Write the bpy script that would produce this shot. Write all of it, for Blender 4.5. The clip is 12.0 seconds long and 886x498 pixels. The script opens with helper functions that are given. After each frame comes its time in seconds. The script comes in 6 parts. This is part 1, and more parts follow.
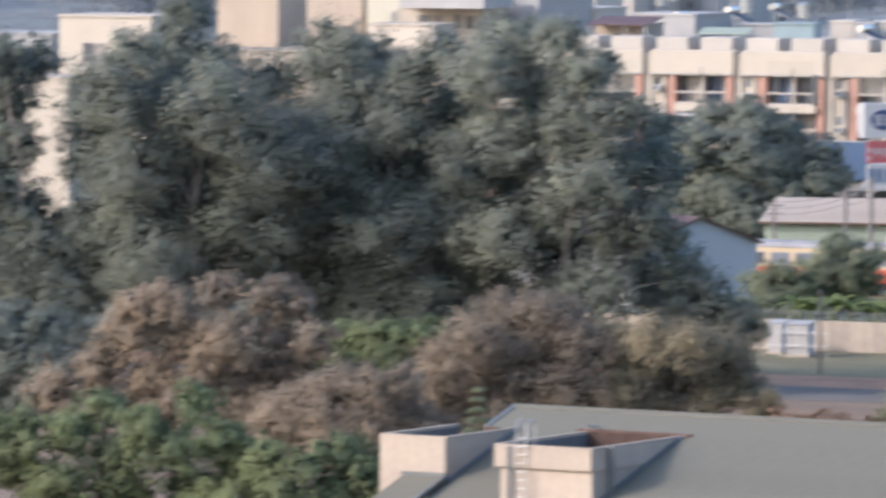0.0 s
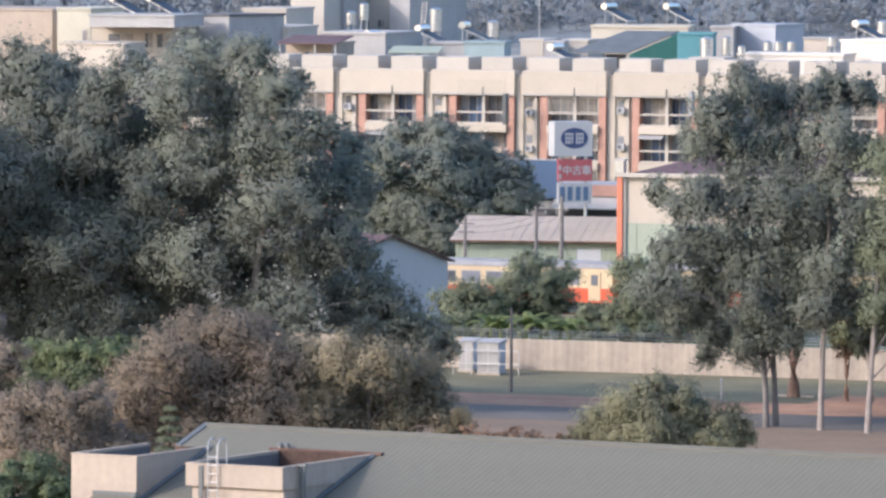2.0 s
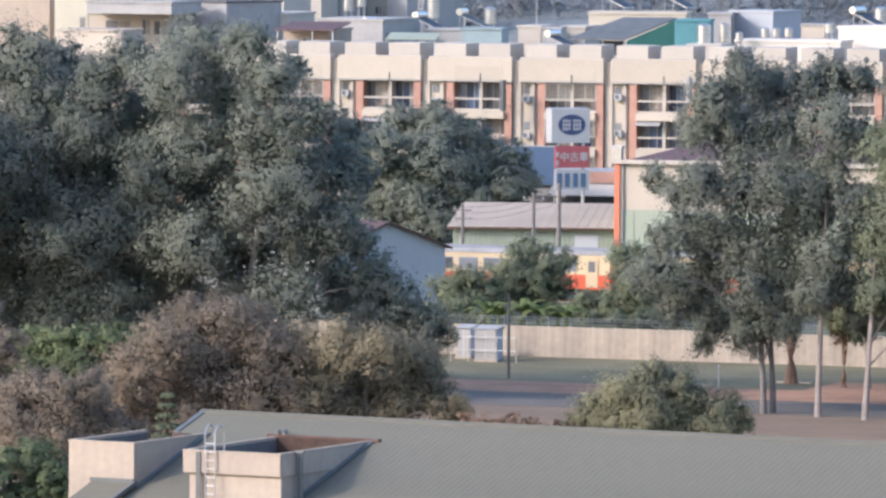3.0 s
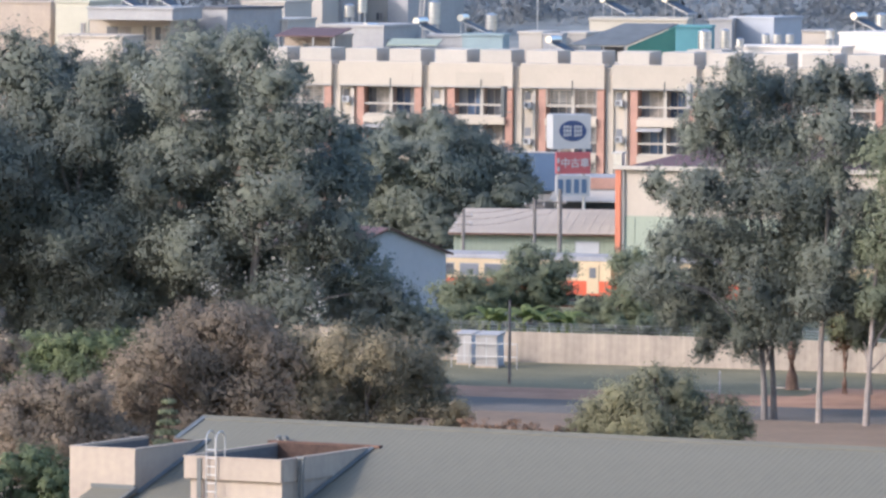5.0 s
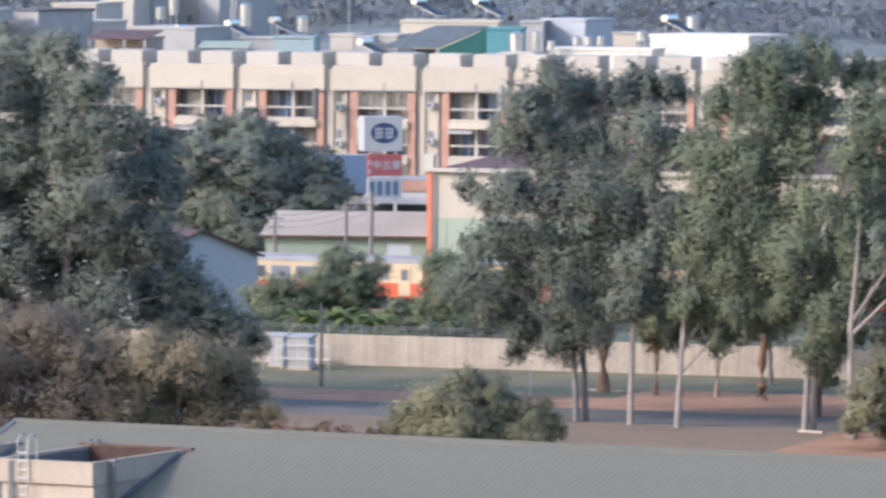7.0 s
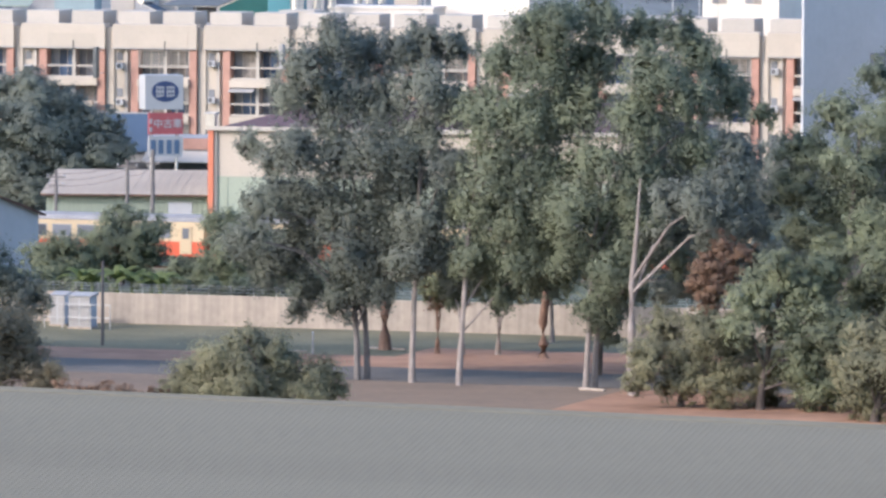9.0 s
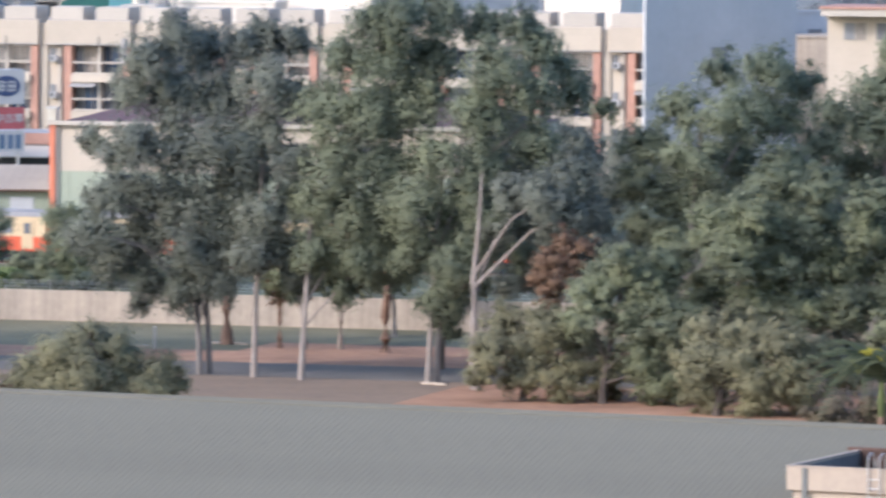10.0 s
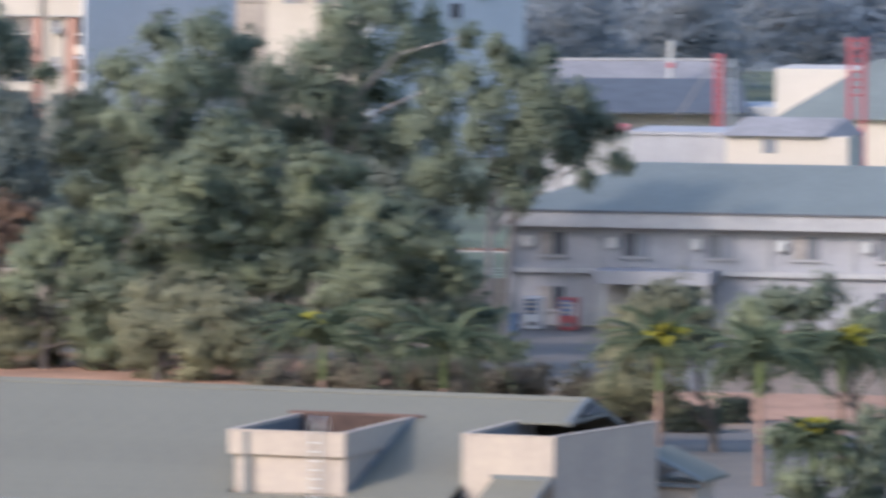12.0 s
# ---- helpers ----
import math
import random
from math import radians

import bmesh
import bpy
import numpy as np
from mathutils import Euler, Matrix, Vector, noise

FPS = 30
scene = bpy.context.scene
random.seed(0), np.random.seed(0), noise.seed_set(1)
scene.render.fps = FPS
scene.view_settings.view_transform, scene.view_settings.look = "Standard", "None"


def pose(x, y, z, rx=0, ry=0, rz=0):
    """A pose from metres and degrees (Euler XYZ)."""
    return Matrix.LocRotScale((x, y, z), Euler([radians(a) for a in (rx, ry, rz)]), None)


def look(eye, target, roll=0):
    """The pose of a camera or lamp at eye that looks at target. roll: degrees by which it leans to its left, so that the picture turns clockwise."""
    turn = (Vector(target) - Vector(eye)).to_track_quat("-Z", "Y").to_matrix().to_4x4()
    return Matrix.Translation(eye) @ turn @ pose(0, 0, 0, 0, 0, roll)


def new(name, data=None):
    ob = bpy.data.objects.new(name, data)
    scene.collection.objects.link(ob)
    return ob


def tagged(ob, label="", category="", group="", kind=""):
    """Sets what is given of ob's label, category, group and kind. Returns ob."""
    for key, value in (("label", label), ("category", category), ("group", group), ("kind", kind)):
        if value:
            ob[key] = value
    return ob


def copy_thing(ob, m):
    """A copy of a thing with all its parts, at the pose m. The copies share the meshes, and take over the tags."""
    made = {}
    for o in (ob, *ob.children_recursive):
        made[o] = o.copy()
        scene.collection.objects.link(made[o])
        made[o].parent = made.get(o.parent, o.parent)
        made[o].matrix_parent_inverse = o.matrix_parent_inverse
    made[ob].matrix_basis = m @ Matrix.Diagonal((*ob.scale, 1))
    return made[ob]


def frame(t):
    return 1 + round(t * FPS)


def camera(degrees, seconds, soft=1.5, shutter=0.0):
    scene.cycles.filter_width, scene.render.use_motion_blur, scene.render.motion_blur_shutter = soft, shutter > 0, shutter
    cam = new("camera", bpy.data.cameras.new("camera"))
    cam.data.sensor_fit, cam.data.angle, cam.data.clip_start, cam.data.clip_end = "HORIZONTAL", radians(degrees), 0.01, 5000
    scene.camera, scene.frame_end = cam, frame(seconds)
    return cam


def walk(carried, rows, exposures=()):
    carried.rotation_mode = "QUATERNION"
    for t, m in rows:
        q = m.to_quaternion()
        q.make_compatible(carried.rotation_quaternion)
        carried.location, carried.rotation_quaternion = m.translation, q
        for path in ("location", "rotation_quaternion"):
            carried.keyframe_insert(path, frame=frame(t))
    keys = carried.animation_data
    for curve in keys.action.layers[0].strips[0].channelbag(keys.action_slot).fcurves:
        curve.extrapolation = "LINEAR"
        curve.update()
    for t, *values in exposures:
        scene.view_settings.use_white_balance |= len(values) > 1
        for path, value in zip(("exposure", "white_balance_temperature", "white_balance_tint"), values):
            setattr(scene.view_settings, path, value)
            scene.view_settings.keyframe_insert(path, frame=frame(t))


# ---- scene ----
cam = camera(7.0, 12.0, soft=2.7, shutter=0.5)
EYE = 32.0
# seconds, yaw, pitch, roll: the camera turns on a tripod at a high window
ROWS = [
    (0, 2.4751, -3.1779, 0.363),
    (0.3, 1.6020, -3.0539, 0.351),
    (0.5, 1.1847, -3.0173, 0.372),
    (0.7, 0.8712, -2.9846, 0.350),
    (1, 0.6062, -2.9835, 0.359),
    (1.5, 0.2105, -2.9855, 0.354),
    (2, 0.0289, -3.0149, 0.350),
    (2.5, 0.0000, -3.0857, 0.350),
    (3, 0.0077, -3.1203, 0.343),
    (5, 0.0152, -3.0727, 0.341),
    (5.5, -0.0688, -3.0787, 0.345),
    (6, -0.3514, -3.0936, 0.345),
    (6.5, -0.8861, -3.0698, 0.350),
    (6.9, -1.3372, -3.0490, 0.350),
    (7.2, -1.7896, -3.0444, 0.350),
    (7.5, -2.2815, -3.0942, 0.360),
    (7.7, -2.5749, -3.1219, 0.365),
    (9.3, -3.4433, -3.4179, 0.361),
    (9.5, -3.6879, -3.4374, 0.362),
    (10, -4.4635, -3.4022, 0.366),
    (10.5, -5.5573, -3.4173, 0.351),
    (11, -6.6360, -3.5034, 0.323),
    (11.5, -7.6011, -3.5781, 0.341),
    (11.8, -8.0173, -3.6364, 0.349),
    (12, -8.8944, -3.6576, 0.366),
]
walk(cam, [(t, pose(0, 0, EYE, 0, 0, yaw) @ pose(0, 0, 0, 90 + pitch) @ pose(0, 0, 0, 0, 0, roll)) for t, yaw, pitch, roll in ROWS],
     exposures=[(0.0, 1.03, 5360, 16.5), (12.0, 1.01, 5160, 15.5)])

# ---- light ----
SUN_EL, SUN_AZ = 27.0, 243.0          # degrees; azimuth clockwise from +y
world = bpy.data.worlds.new("world")
scene.world = world
world.use_nodes = True
wn = world.node_tree.nodes
sky = wn.new("ShaderNodeTexSky")
sky.sky_type = "NISHITA"
sky.sun_disc = False
sky.sun_elevation = radians(SUN_EL)
sky.sun_rotation = radians(SUN_AZ)
sky.dust_density = 3.0
sky.air_density = 1.3
wn["Background"].inputs[1].default_value = 0.15
world.node_tree.links.new(sky.outputs[0], wn["Background"].inputs[0])
sun_data = bpy.data.lights.new("sun", "SUN")
sun_data.energy = 1.5
sun_data.angle = radians(4.0)
sun_data.color = (1.0, 0.79, 0.58)
sun = new("sun", sun_data)
_a, _e = radians(SUN_AZ), radians(SUN_EL)
to_sun = Vector((math.sin(_a) * math.cos(_e), math.cos(_a) * math.cos(_e), math.sin(_e)))
sun.matrix_world = look(to_sun * 200, (0, 0, 0))

# ---- materials ----


def mat(name, color, rough=0.75, metal=0.0, vary=0.18, scale=0.6, fine=6.0, bump=0.15, island=0.0, streak=0.0, tint=None, spec=0.35, each=0.06):
    """A painted, mineral or leafy surface: colour with variation at two scales, fine relief, optional drip streaks."""
    m = bpy.data.materials.new(name)
    m.use_nodes = True
    nt, n, lk = m.node_tree, m.node_tree.nodes, m.node_tree.links
    b = n["Principled BSDF"]
    b.inputs["Roughness"].default_value = rough
    b.inputs["Metallic"].default_value = metal
    b.inputs["Specular IOR Level"].default_value = spec
    tc = n.new("ShaderNodeTexCoord")
    n1 = n.new("ShaderNodeTexNoise")
    n1.inputs["Scale"].default_value, n1.inputs["Detail"].default_value = scale, 6
    n2 = n.new("ShaderNodeTexNoise")
    n2.inputs["Scale"].default_value, n2.inputs["Detail"].default_value = fine, 4
    lk.new(tc.outputs["Object"], n1.inputs["Vector"])
    lk.new(tc.outputs["Object"], n2.inputs["Vector"])
    ramp = n.new("ShaderNodeValToRGB")
    lo = tint or tuple(c * (1 - 1.6 * vary) for c in color)
    hi = tuple(min(1, c * (1 + 1.1 * vary)) for c in color)
    ramp.color_ramp.elements[0].position, ramp.color_ramp.elements[1].position = 0.3, 0.72
    ramp.color_ramp.elements[0].color, ramp.color_ramp.elements[1].color = (*lo, 1), (*hi, 1)
    mixn = n.new("ShaderNodeMath")
    mixn.operation = "MULTIPLY_ADD"
    mixn.inputs[1].default_value, mixn.inputs[2].default_value = 0.65, 0.0
    lk.new(n1.outputs["Fac"], mixn.inputs[0])
    add = n.new("ShaderNodeMath")
    add.operation = "MULTIPLY_ADD"
    add.inputs[1].default_value = 0.35
    lk.new(n2.outputs["Fac"], add.inputs[0])
    lk.new(mixn.outputs[0], add.inputs[2])
    out = add.outputs[0]
    if island:
        geo = n.new("ShaderNodeNewGeometry")
        ia = n.new("ShaderNodeMath")
        ia.operation = "MULTIPLY_ADD"
        ia.inputs[1].default_value = island
        lk.new(geo.outputs["Random Per Island"], ia.inputs[0])
        sh = n.new("ShaderNodeMath")
        sh.operation = "SUBTRACT"
        sh.inputs[1].default_value = island / 2
        lk.new(ia.outputs[0], sh.inputs[0])
        lk.new(out, ia.inputs[2])
        out = sh.outputs[0]
    if streak:
        mp = n.new("ShaderNodeMapping")
        mp.inputs["Scale"].default_value = (2.2, 2.2, 0.12)
        ns = n.new("ShaderNodeTexNoise")
        ns.inputs["Scale"].default_value, ns.inputs["Detail"].default_value = 1.4, 5
        lk.new(tc.outputs["Object"], mp.inputs[0])
        lk.new(mp.outputs[0], ns.inputs["Vector"])
        sa = n.new("ShaderNodeMath")
        sa.operation = "MULTIPLY_ADD"
        sa.inputs[1].default_value = streak
        sb = n.new("ShaderNodeMath")
        sb.operation = "SUBTRACT"
        sb.inputs[1].default_value = streak / 2
        lk.new(ns.outputs["Fac"], sa.inputs[0])
        lk.new(out, sa.inputs[2])
        lk.new(sa.outputs[0], sb.inputs[0])
        out = sb.outputs[0]
    lk.new(out, ramp.inputs[0])
    oi = n.new("ShaderNodeObjectInfo")
    hsv = n.new("ShaderNodeHueSaturation")
    om = n.new("ShaderNodeMapRange")
    om.inputs[3].default_value, om.inputs[4].default_value = 1 - each, 1 + each * 0.8
    lk.new(oi.outputs["Random"], om.inputs[0])
    lk.new(om.outputs[0], hsv.inputs["Value"])
    lk.new(ramp.outputs[0], hsv.inputs["Color"])
    lk.new(hsv.outputs[0], b.inputs["Base Color"])
    if bump:
        bp = n.new("ShaderNodeBump")
        bp.inputs["Strength"].default_value, bp.inputs["Distance"].default_value = bump, 0.03
        lk.new(n2.outputs["Fac"], bp.inputs["Height"])
        lk.new(bp.outputs[0], b.inputs["Normal"])
    return m


def leafy(name, color, hi, vary=0.25, through_light=0.5, island=0.2):
    """Leaves: colour changes from clump to clump, some light passes through."""
    m = mat(name, color, rough=0.7, vary=vary, scale=0.35, fine=2.2, bump=0, island=island, tint=tuple(c * 0.88 for c in color), spec=0.12)
    n, lk = m.node_tree.nodes, m.node_tree.links
    ramp = [x for x in n if x.type == "VALTORGB"][0]
    ramp.color_ramp.elements[1].color = (*hi, 1)
    b = n["Principled BSDF"]
    tr = n.new("ShaderNodeBsdfTranslucent")
    hsv = [x for x in n if x.type == "HUE_SAT"][0]
    lk.new(hsv.outputs[0], tr.inputs["Color"])
    mx = n.new("ShaderNodeMixShader")
    mx.inputs[0].default_value = through_light
    lk.new(b.outputs[0], mx.inputs[1])
    lk.new(tr.outputs[0], mx.inputs[2])
    lk.new(mx.outputs[0], n["Material Output"].inputs["Surface"])
    return m


def glassy(name, color=(0.05, 0.07, 0.09), rough=0.12):
    m = bpy.data.materials.new(name)
    m.use_nodes = True
    n, lk = m.node_tree.nodes, m.node_tree.links
    b = n["Principled BSDF"]
    b.inputs["Roughness"].default_value = rough
    b.inputs["Specular IOR Level"].default_value = 0.6
    oi = n.new("ShaderNodeObjectInfo")
    r = n.new("ShaderNodeValToRGB")
    r.color_ramp.elements[0].color = (*color, 1)
    r.color_ramp.elements[1].color = (*[c * 2.6 + 0.03 for c in color], 1)
    lk.new(oi.outputs["Random"], r.inputs[0])
    lk.new(r.outputs[0], b.inputs["Base Color"])
    return m


M_EARTH = mat("dry_earth", (0.20, 0.145, 0.098), 0.95, vary=0.3, scale=0.12, fine=1.5, tint=(0.15, 0.112, 0.08))
M_DIRT = mat("orange_dirt", (0.34, 0.195, 0.118), 0.95, vary=0.25, scale=0.2, fine=1.2)
M_LAWN = mat("lawn_grass", (0.165, 0.145, 0.082), 0.95, vary=0.35, scale=0.15, fine=2.5, bump=0.4, tint=(0.105, 0.098, 0.052))
M_ROAD = mat("worn_asphalt", (0.155, 0.138, 0.118), 0.9, vary=0.2, scale=0.15, fine=3)
M_CREAM = mat("cream_render", (0.385, 0.325, 0.255), 0.85, vary=0.12, scale=0.5, fine=4, streak=0.35, tint=(0.33, 0.28, 0.235))
M_WHITE = mat("white_render", (0.49, 0.432, 0.355), 0.8, vary=0.05, scale=0.3, fine=3, streak=0.12)
M_WHITE2 = mat("bright_white_paint", (0.46, 0.422, 0.365), 0.7, vary=0.05, scale=0.3, fine=3, streak=0.2)
# raised white: full sun on the fronts is put into the colour
M_SUNLIT = mat("sunlit_white_paint", (0.66, 0.61, 0.53), 0.75, vary=0.05, scale=0.3, fine=3, streak=0.15)
# tree shade on the white office front is put into this darker grey
M_OFFICE = mat("shaded_grey_render", (0.32, 0.315, 0.32), 0.8, vary=0.1, scale=0.4, fine=3, streak=0.35)
M_SHEDGREY = mat("pale_blue_grey_sheet", (0.45, 0.455, 0.465), 0.7, vary=0.06, scale=0.2, fine=2, streak=0.2)
M_PALEGREY = mat("pale_grey_render", (0.368, 0.36, 0.348), 0.8, vary=0.1, scale=0.4, fine=3, streak=0.3)
M_BLUEWALL = mat("blue_grey_wall", (0.45, 0.465, 0.485), 0.7, vary=0.06, scale=0.2, fine=2, streak=0.2)
M_CONC = mat("weathered_concrete", (0.42, 0.36, 0.29), 0.9, vary=0.12, scale=0.25, fine=2.5, streak=0.6, tint=(0.30, 0.26, 0.215))
M_REDTILE = mat("orange_red_tile", (0.43, 0.25, 0.19), 0.7, vary=0.15, scale=1, fine=6)
M_ROOF = mat("grey_green_steel_sheet", (0.152, 0.145, 0.110), 0.8, metal=0.0, vary=0.08, scale=0.2, fine=2, bump=0.05, each=0.012)
M_FLASH = mat("grey_flashing", (0.13, 0.14, 0.14), 0.5, vary=0.15, scale=1, fine=6)
M_RUST = mat("rusty_steel", (0.13, 0.08, 0.062), 0.9, vary=0.4, scale=1.2, fine=8)
# the rust again, darkened for the shade inside the roof boxes
M_RUSTSHADE = mat("shaded_rusty_steel", (0.075, 0.048, 0.038), 0.9, vary=0.4, scale=0.8, fine=6)
# dark colour painted as shade inside boxes and openings; also plain dark trim
M_DARKIN = mat("dark_shade_and_trim", (0.13, 0.13, 0.135), 0.9, vary=0.2)
M_STEEL = mat("stainless_steel", (0.62, 0.62, 0.60), 0.28, metal=0.9, vary=0.1, scale=2, bump=0.02)
M_GALV = mat("galvanised_steel", (0.50, 0.50, 0.49), 0.45, metal=0.6, vary=0.12, scale=2)
M_GREENROOF = mat("teal_green_roof", (0.155, 0.172, 0.158), 0.6, vary=0.12, scale=0.2, fine=2)
M_GREENTARP = mat("green_roof_sheet", (0.10, 0.27, 0.19), 0.6, vary=0.12, scale=0.3)
M_PALEGREEN = mat("pale_green_siding", (0.336, 0.376, 0.296), 0.7, vary=0.08, scale=0.2, streak=0.3)
M_TANROOF = mat("faded_tan_roof", (0.41, 0.34, 0.262), 0.8, vary=0.12, scale=0.15, streak=0.3)
M_OLDSHEET = mat("weathered_grey_sheet", (0.235, 0.225, 0.225), 0.85, vary=0.15, scale=0.3, fine=2, streak=0.5)
M_MAROON = mat("maroon_roof", (0.12, 0.075, 0.075), 0.7, vary=0.15)
M_BLUESHEET = mat("blue_sheet", (0.085, 0.135, 0.225), 0.6, vary=0.06)
M_SIGNWHITE = mat("sign_white", (0.40, 0.405, 0.415), 0.5, vary=0.04, bump=0)
M_SIGNNAVY = mat("sign_navy", (0.04, 0.06, 0.14), 0.5, vary=0.05, bump=0)
M_SIGNRED = mat("sign_red", (0.36, 0.10, 0.11), 0.5, vary=0.08, bump=0)
M_ORANGE = mat("orange_paint", (0.52, 0.18, 0.10), 0.6, vary=0.1, bump=0.05)
M_TRAINCREAM = mat("train_cream", (0.60, 0.47, 0.29), 0.5, vary=0.06, bump=0.03)
M_TRAINRED = mat("train_orange_red", (0.66, 0.13, 0.06), 0.45, vary=0.08, bump=0.03)
M_TRAINROOF = mat("train_roof_grey", (0.30, 0.29, 0.28), 0.7, vary=0.15)
M_BLACK = mat("black_rubber", (0.03, 0.03, 0.033), 0.8, vary=0.2)
M_GLASS = glassy("window_glass", (0.085, 0.088, 0.095))
M_COLLECTOR = mat("matt_dark_collector", (0.05, 0.06, 0.075), 0.55, vary=0.1)
M_GLASSBLUE = glassy("dark_blue_window_glass", (0.03, 0.05, 0.09))
M_CURTAIN = mat("curtained_window", (0.30, 0.27, 0.24), 0.6, vary=0.25, scale=1.5, fine=5)
M_WOODPOLE = mat("grey_pole", (0.19, 0.175, 0.165), 0.9, vary=0.2, scale=1)
M_BARKPALE = mat("pale_eucalyptus_bark", (0.255, 0.228, 0.208), 0.9, vary=0.3, scale=0.9, fine=4, streak=0.5, tint=(0.20, 0.17, 0.15))
M_BARKBROWN = mat("brown_bark", (0.23, 0.15, 0.11), 0.9, vary=0.3, scale=1.2, fine=6)
M_BARKDARK = mat("dark_bark", (0.12, 0.10, 0.085), 0.95, vary=0.3, scale=1.2, fine=6)
# most leaf tones are lifted towards grey, haze mixed into their colour
L_EUC = leafy("eucalyptus_leaves", (0.24, 0.268, 0.25), (0.305, 0.325, 0.248), island=0.14)
L_EUCLIGHT = leafy("light_eucalyptus_leaves", (0.205, 0.24, 0.19), (0.32, 0.35, 0.225), island=0.14)
L_BROWN = leafy("brown_flowering_leaves", (0.26, 0.235, 0.19), (0.445, 0.36, 0.268), island=0.18)
L_BROWNOLIVE = leafy("brown_olive_leaves", (0.255, 0.235, 0.17), (0.45, 0.385, 0.25), island=0.18)
L_HEDGE = leafy("brownish_hedge_leaves", (0.18, 0.16, 0.125), (0.29, 0.25, 0.17), island=0.16)
L_GREEN = leafy("fresh_green_leaves", (0.175, 0.215, 0.14), (0.325, 0.37, 0.18), island=0.16)
L_DARK = leafy("dark_green_leaves", (0.195, 0.225, 0.178), (0.35, 0.375, 0.215), island=0.16)
L_HEDGEDARK = leafy("clipped_hedge_leaves", (0.07, 0.085, 0.07), (0.12, 0.14, 0.10), island=0.14)
L_OLIVE = leafy("olive_leaves", (0.235, 0.24, 0.17), (0.415, 0.395, 0.235), island=0.16)
L_RUSTY = leafy("rusty_leaves", (0.25, 0.18, 0.13), (0.38, 0.255, 0.17), island=0.16)
L_YELLOW = leafy("yellow_frond_leaves", (0.42, 0.39, 0.06), (0.60, 0.55, 0.10))
L_PALM = leafy("palm_leaves", (0.10, 0.13, 0.085), (0.20, 0.225, 0.13))
L_BANANA = leafy("banana_leaves", (0.15, 0.18, 0.09), (0.32, 0.38, 0.14))
M_SCRUB = mat("green_scrub", (0.10, 0.115, 0.07), 0.95, vary=0.35, scale=0.08, fine=0.8, bump=0.4)
# pale blue-grey: distance haze is put into the leaf colour
L_FAR = leafy("hazed_far_leaves", (0.275, 0.295, 0.31), (0.305, 0.32, 0.325), 0.1, 0.6, 0.05)

# ---- mesh helpers ----


class Build:
    """Collects boxes, tubes and prisms into one mesh."""

    def __init__(self):
        self.v, self.f = [], []

    def hull(self, low, high):
        """A prism between two rings of points."""
        s, n = len(self.v), len(low)
        self.v += [tuple(p) for p in low] + [tuple(p) for p in high]
        self.f += [tuple(s + i for i in reversed(range(n))), tuple(s + n + i for i in range(n))]
        self.f += [(s + i, s + (i + 1) % n, s + n + (i + 1) % n, s + n + i) for i in range(n)]
        return self

    def box(self, x0, x1, y0, y1, z0, z1):
        q = [(x0, y0), (x1, y0), (x1, y1), (x0, y1)]
        return self.hull([(x, y, z0) for x, y in q], [(x, y, z1) for x, y in q])

    def plan(self, pts, z0, z1):
        return self.hull([(x, y, z0) for x, y in pts], [(x, y, z1) for x, y in pts])

    def profile(self, pts, x0, x1):
        """A y-z outline pushed along x."""
        return self.hull([(x0, y, z) for y, z in pts], [(x1, y, z) for y, z in pts])

    def profile_y(self, pts, y0, y1):
        return self.hull([(x, y0, z) for x, z in pts], [(x, y1, z) for x, z in pts])

    def tube(self, pts, radii, n=8):
        rings = []
        for i, p in enumerate(pts):
            p = Vector(p)
            a, b = Vector(pts[max(0, i - 1)]), Vector(pts[min(len(pts) - 1, i + 1)])
            q = (b - a).to_track_quat("Z", "Y")
            r = radii[i] if isinstance(radii, (list, tuple)) else radii
            rings.append([p + q @ Vector((r * math.cos(2 * math.pi * k / n), r * math.sin(2 * math.pi * k / n), 0)) for k in range(n)])
        s = len(self.v)
        for ring in rings:
            self.v += [tuple(p) for p in ring]
        for i in range(len(rings) - 1):
            for k in range(n):
                self.f.append((s + i * n + k, s + i * n + (k + 1) % n, s + (i + 1) * n + (k + 1) % n, s + (i + 1) * n + k))
        self.f.append(tuple(s + k for k in reversed(range(n))))
        self.f.append(tuple(s + (len(rings) - 1) * n + k for k in range(n)))
        return self

    def mesh(self, name, material):
        me = bpy.data.meshes.new(name)
        me.from_pydata(self.v, [], self.f)
        me.materials.append(material)
        me.update()
        return me


def thing(name, x, y, z=0.0, rz=0.0, label="", category="", group="", kind=""):
    ob = new(name)
    ob.empty_display_size = 0.5
    ob.matrix_basis = pose(x, y, z, 0, 0, rz)
    return tagged(ob, label, category, group, kind)


def part(name, b, material, parent, label=""):
    ob = new(name, b.mesh(name, material) if isinstance(b, Build) else b)
    ob.parent = parent
    if label:
        ob["label"] = label
    return ob


def solo(name, b, material, x=0, y=0, z=0, rz=0, label="", category="", group="", kind=""):
    ob = new(name, b.mesh(name, material))
    ob.matrix_basis = pose(x, y, z, 0, 0, rz)
    return tagged(ob, label, category, group, kind)


def bevel(ob, w=0.02):
    m = ob.modifiers.new("bevel", "BEVEL")
    m.width, m.segments, m.limit_method = w, 2, "ANGLE"
    return ob


# ---- trees ----


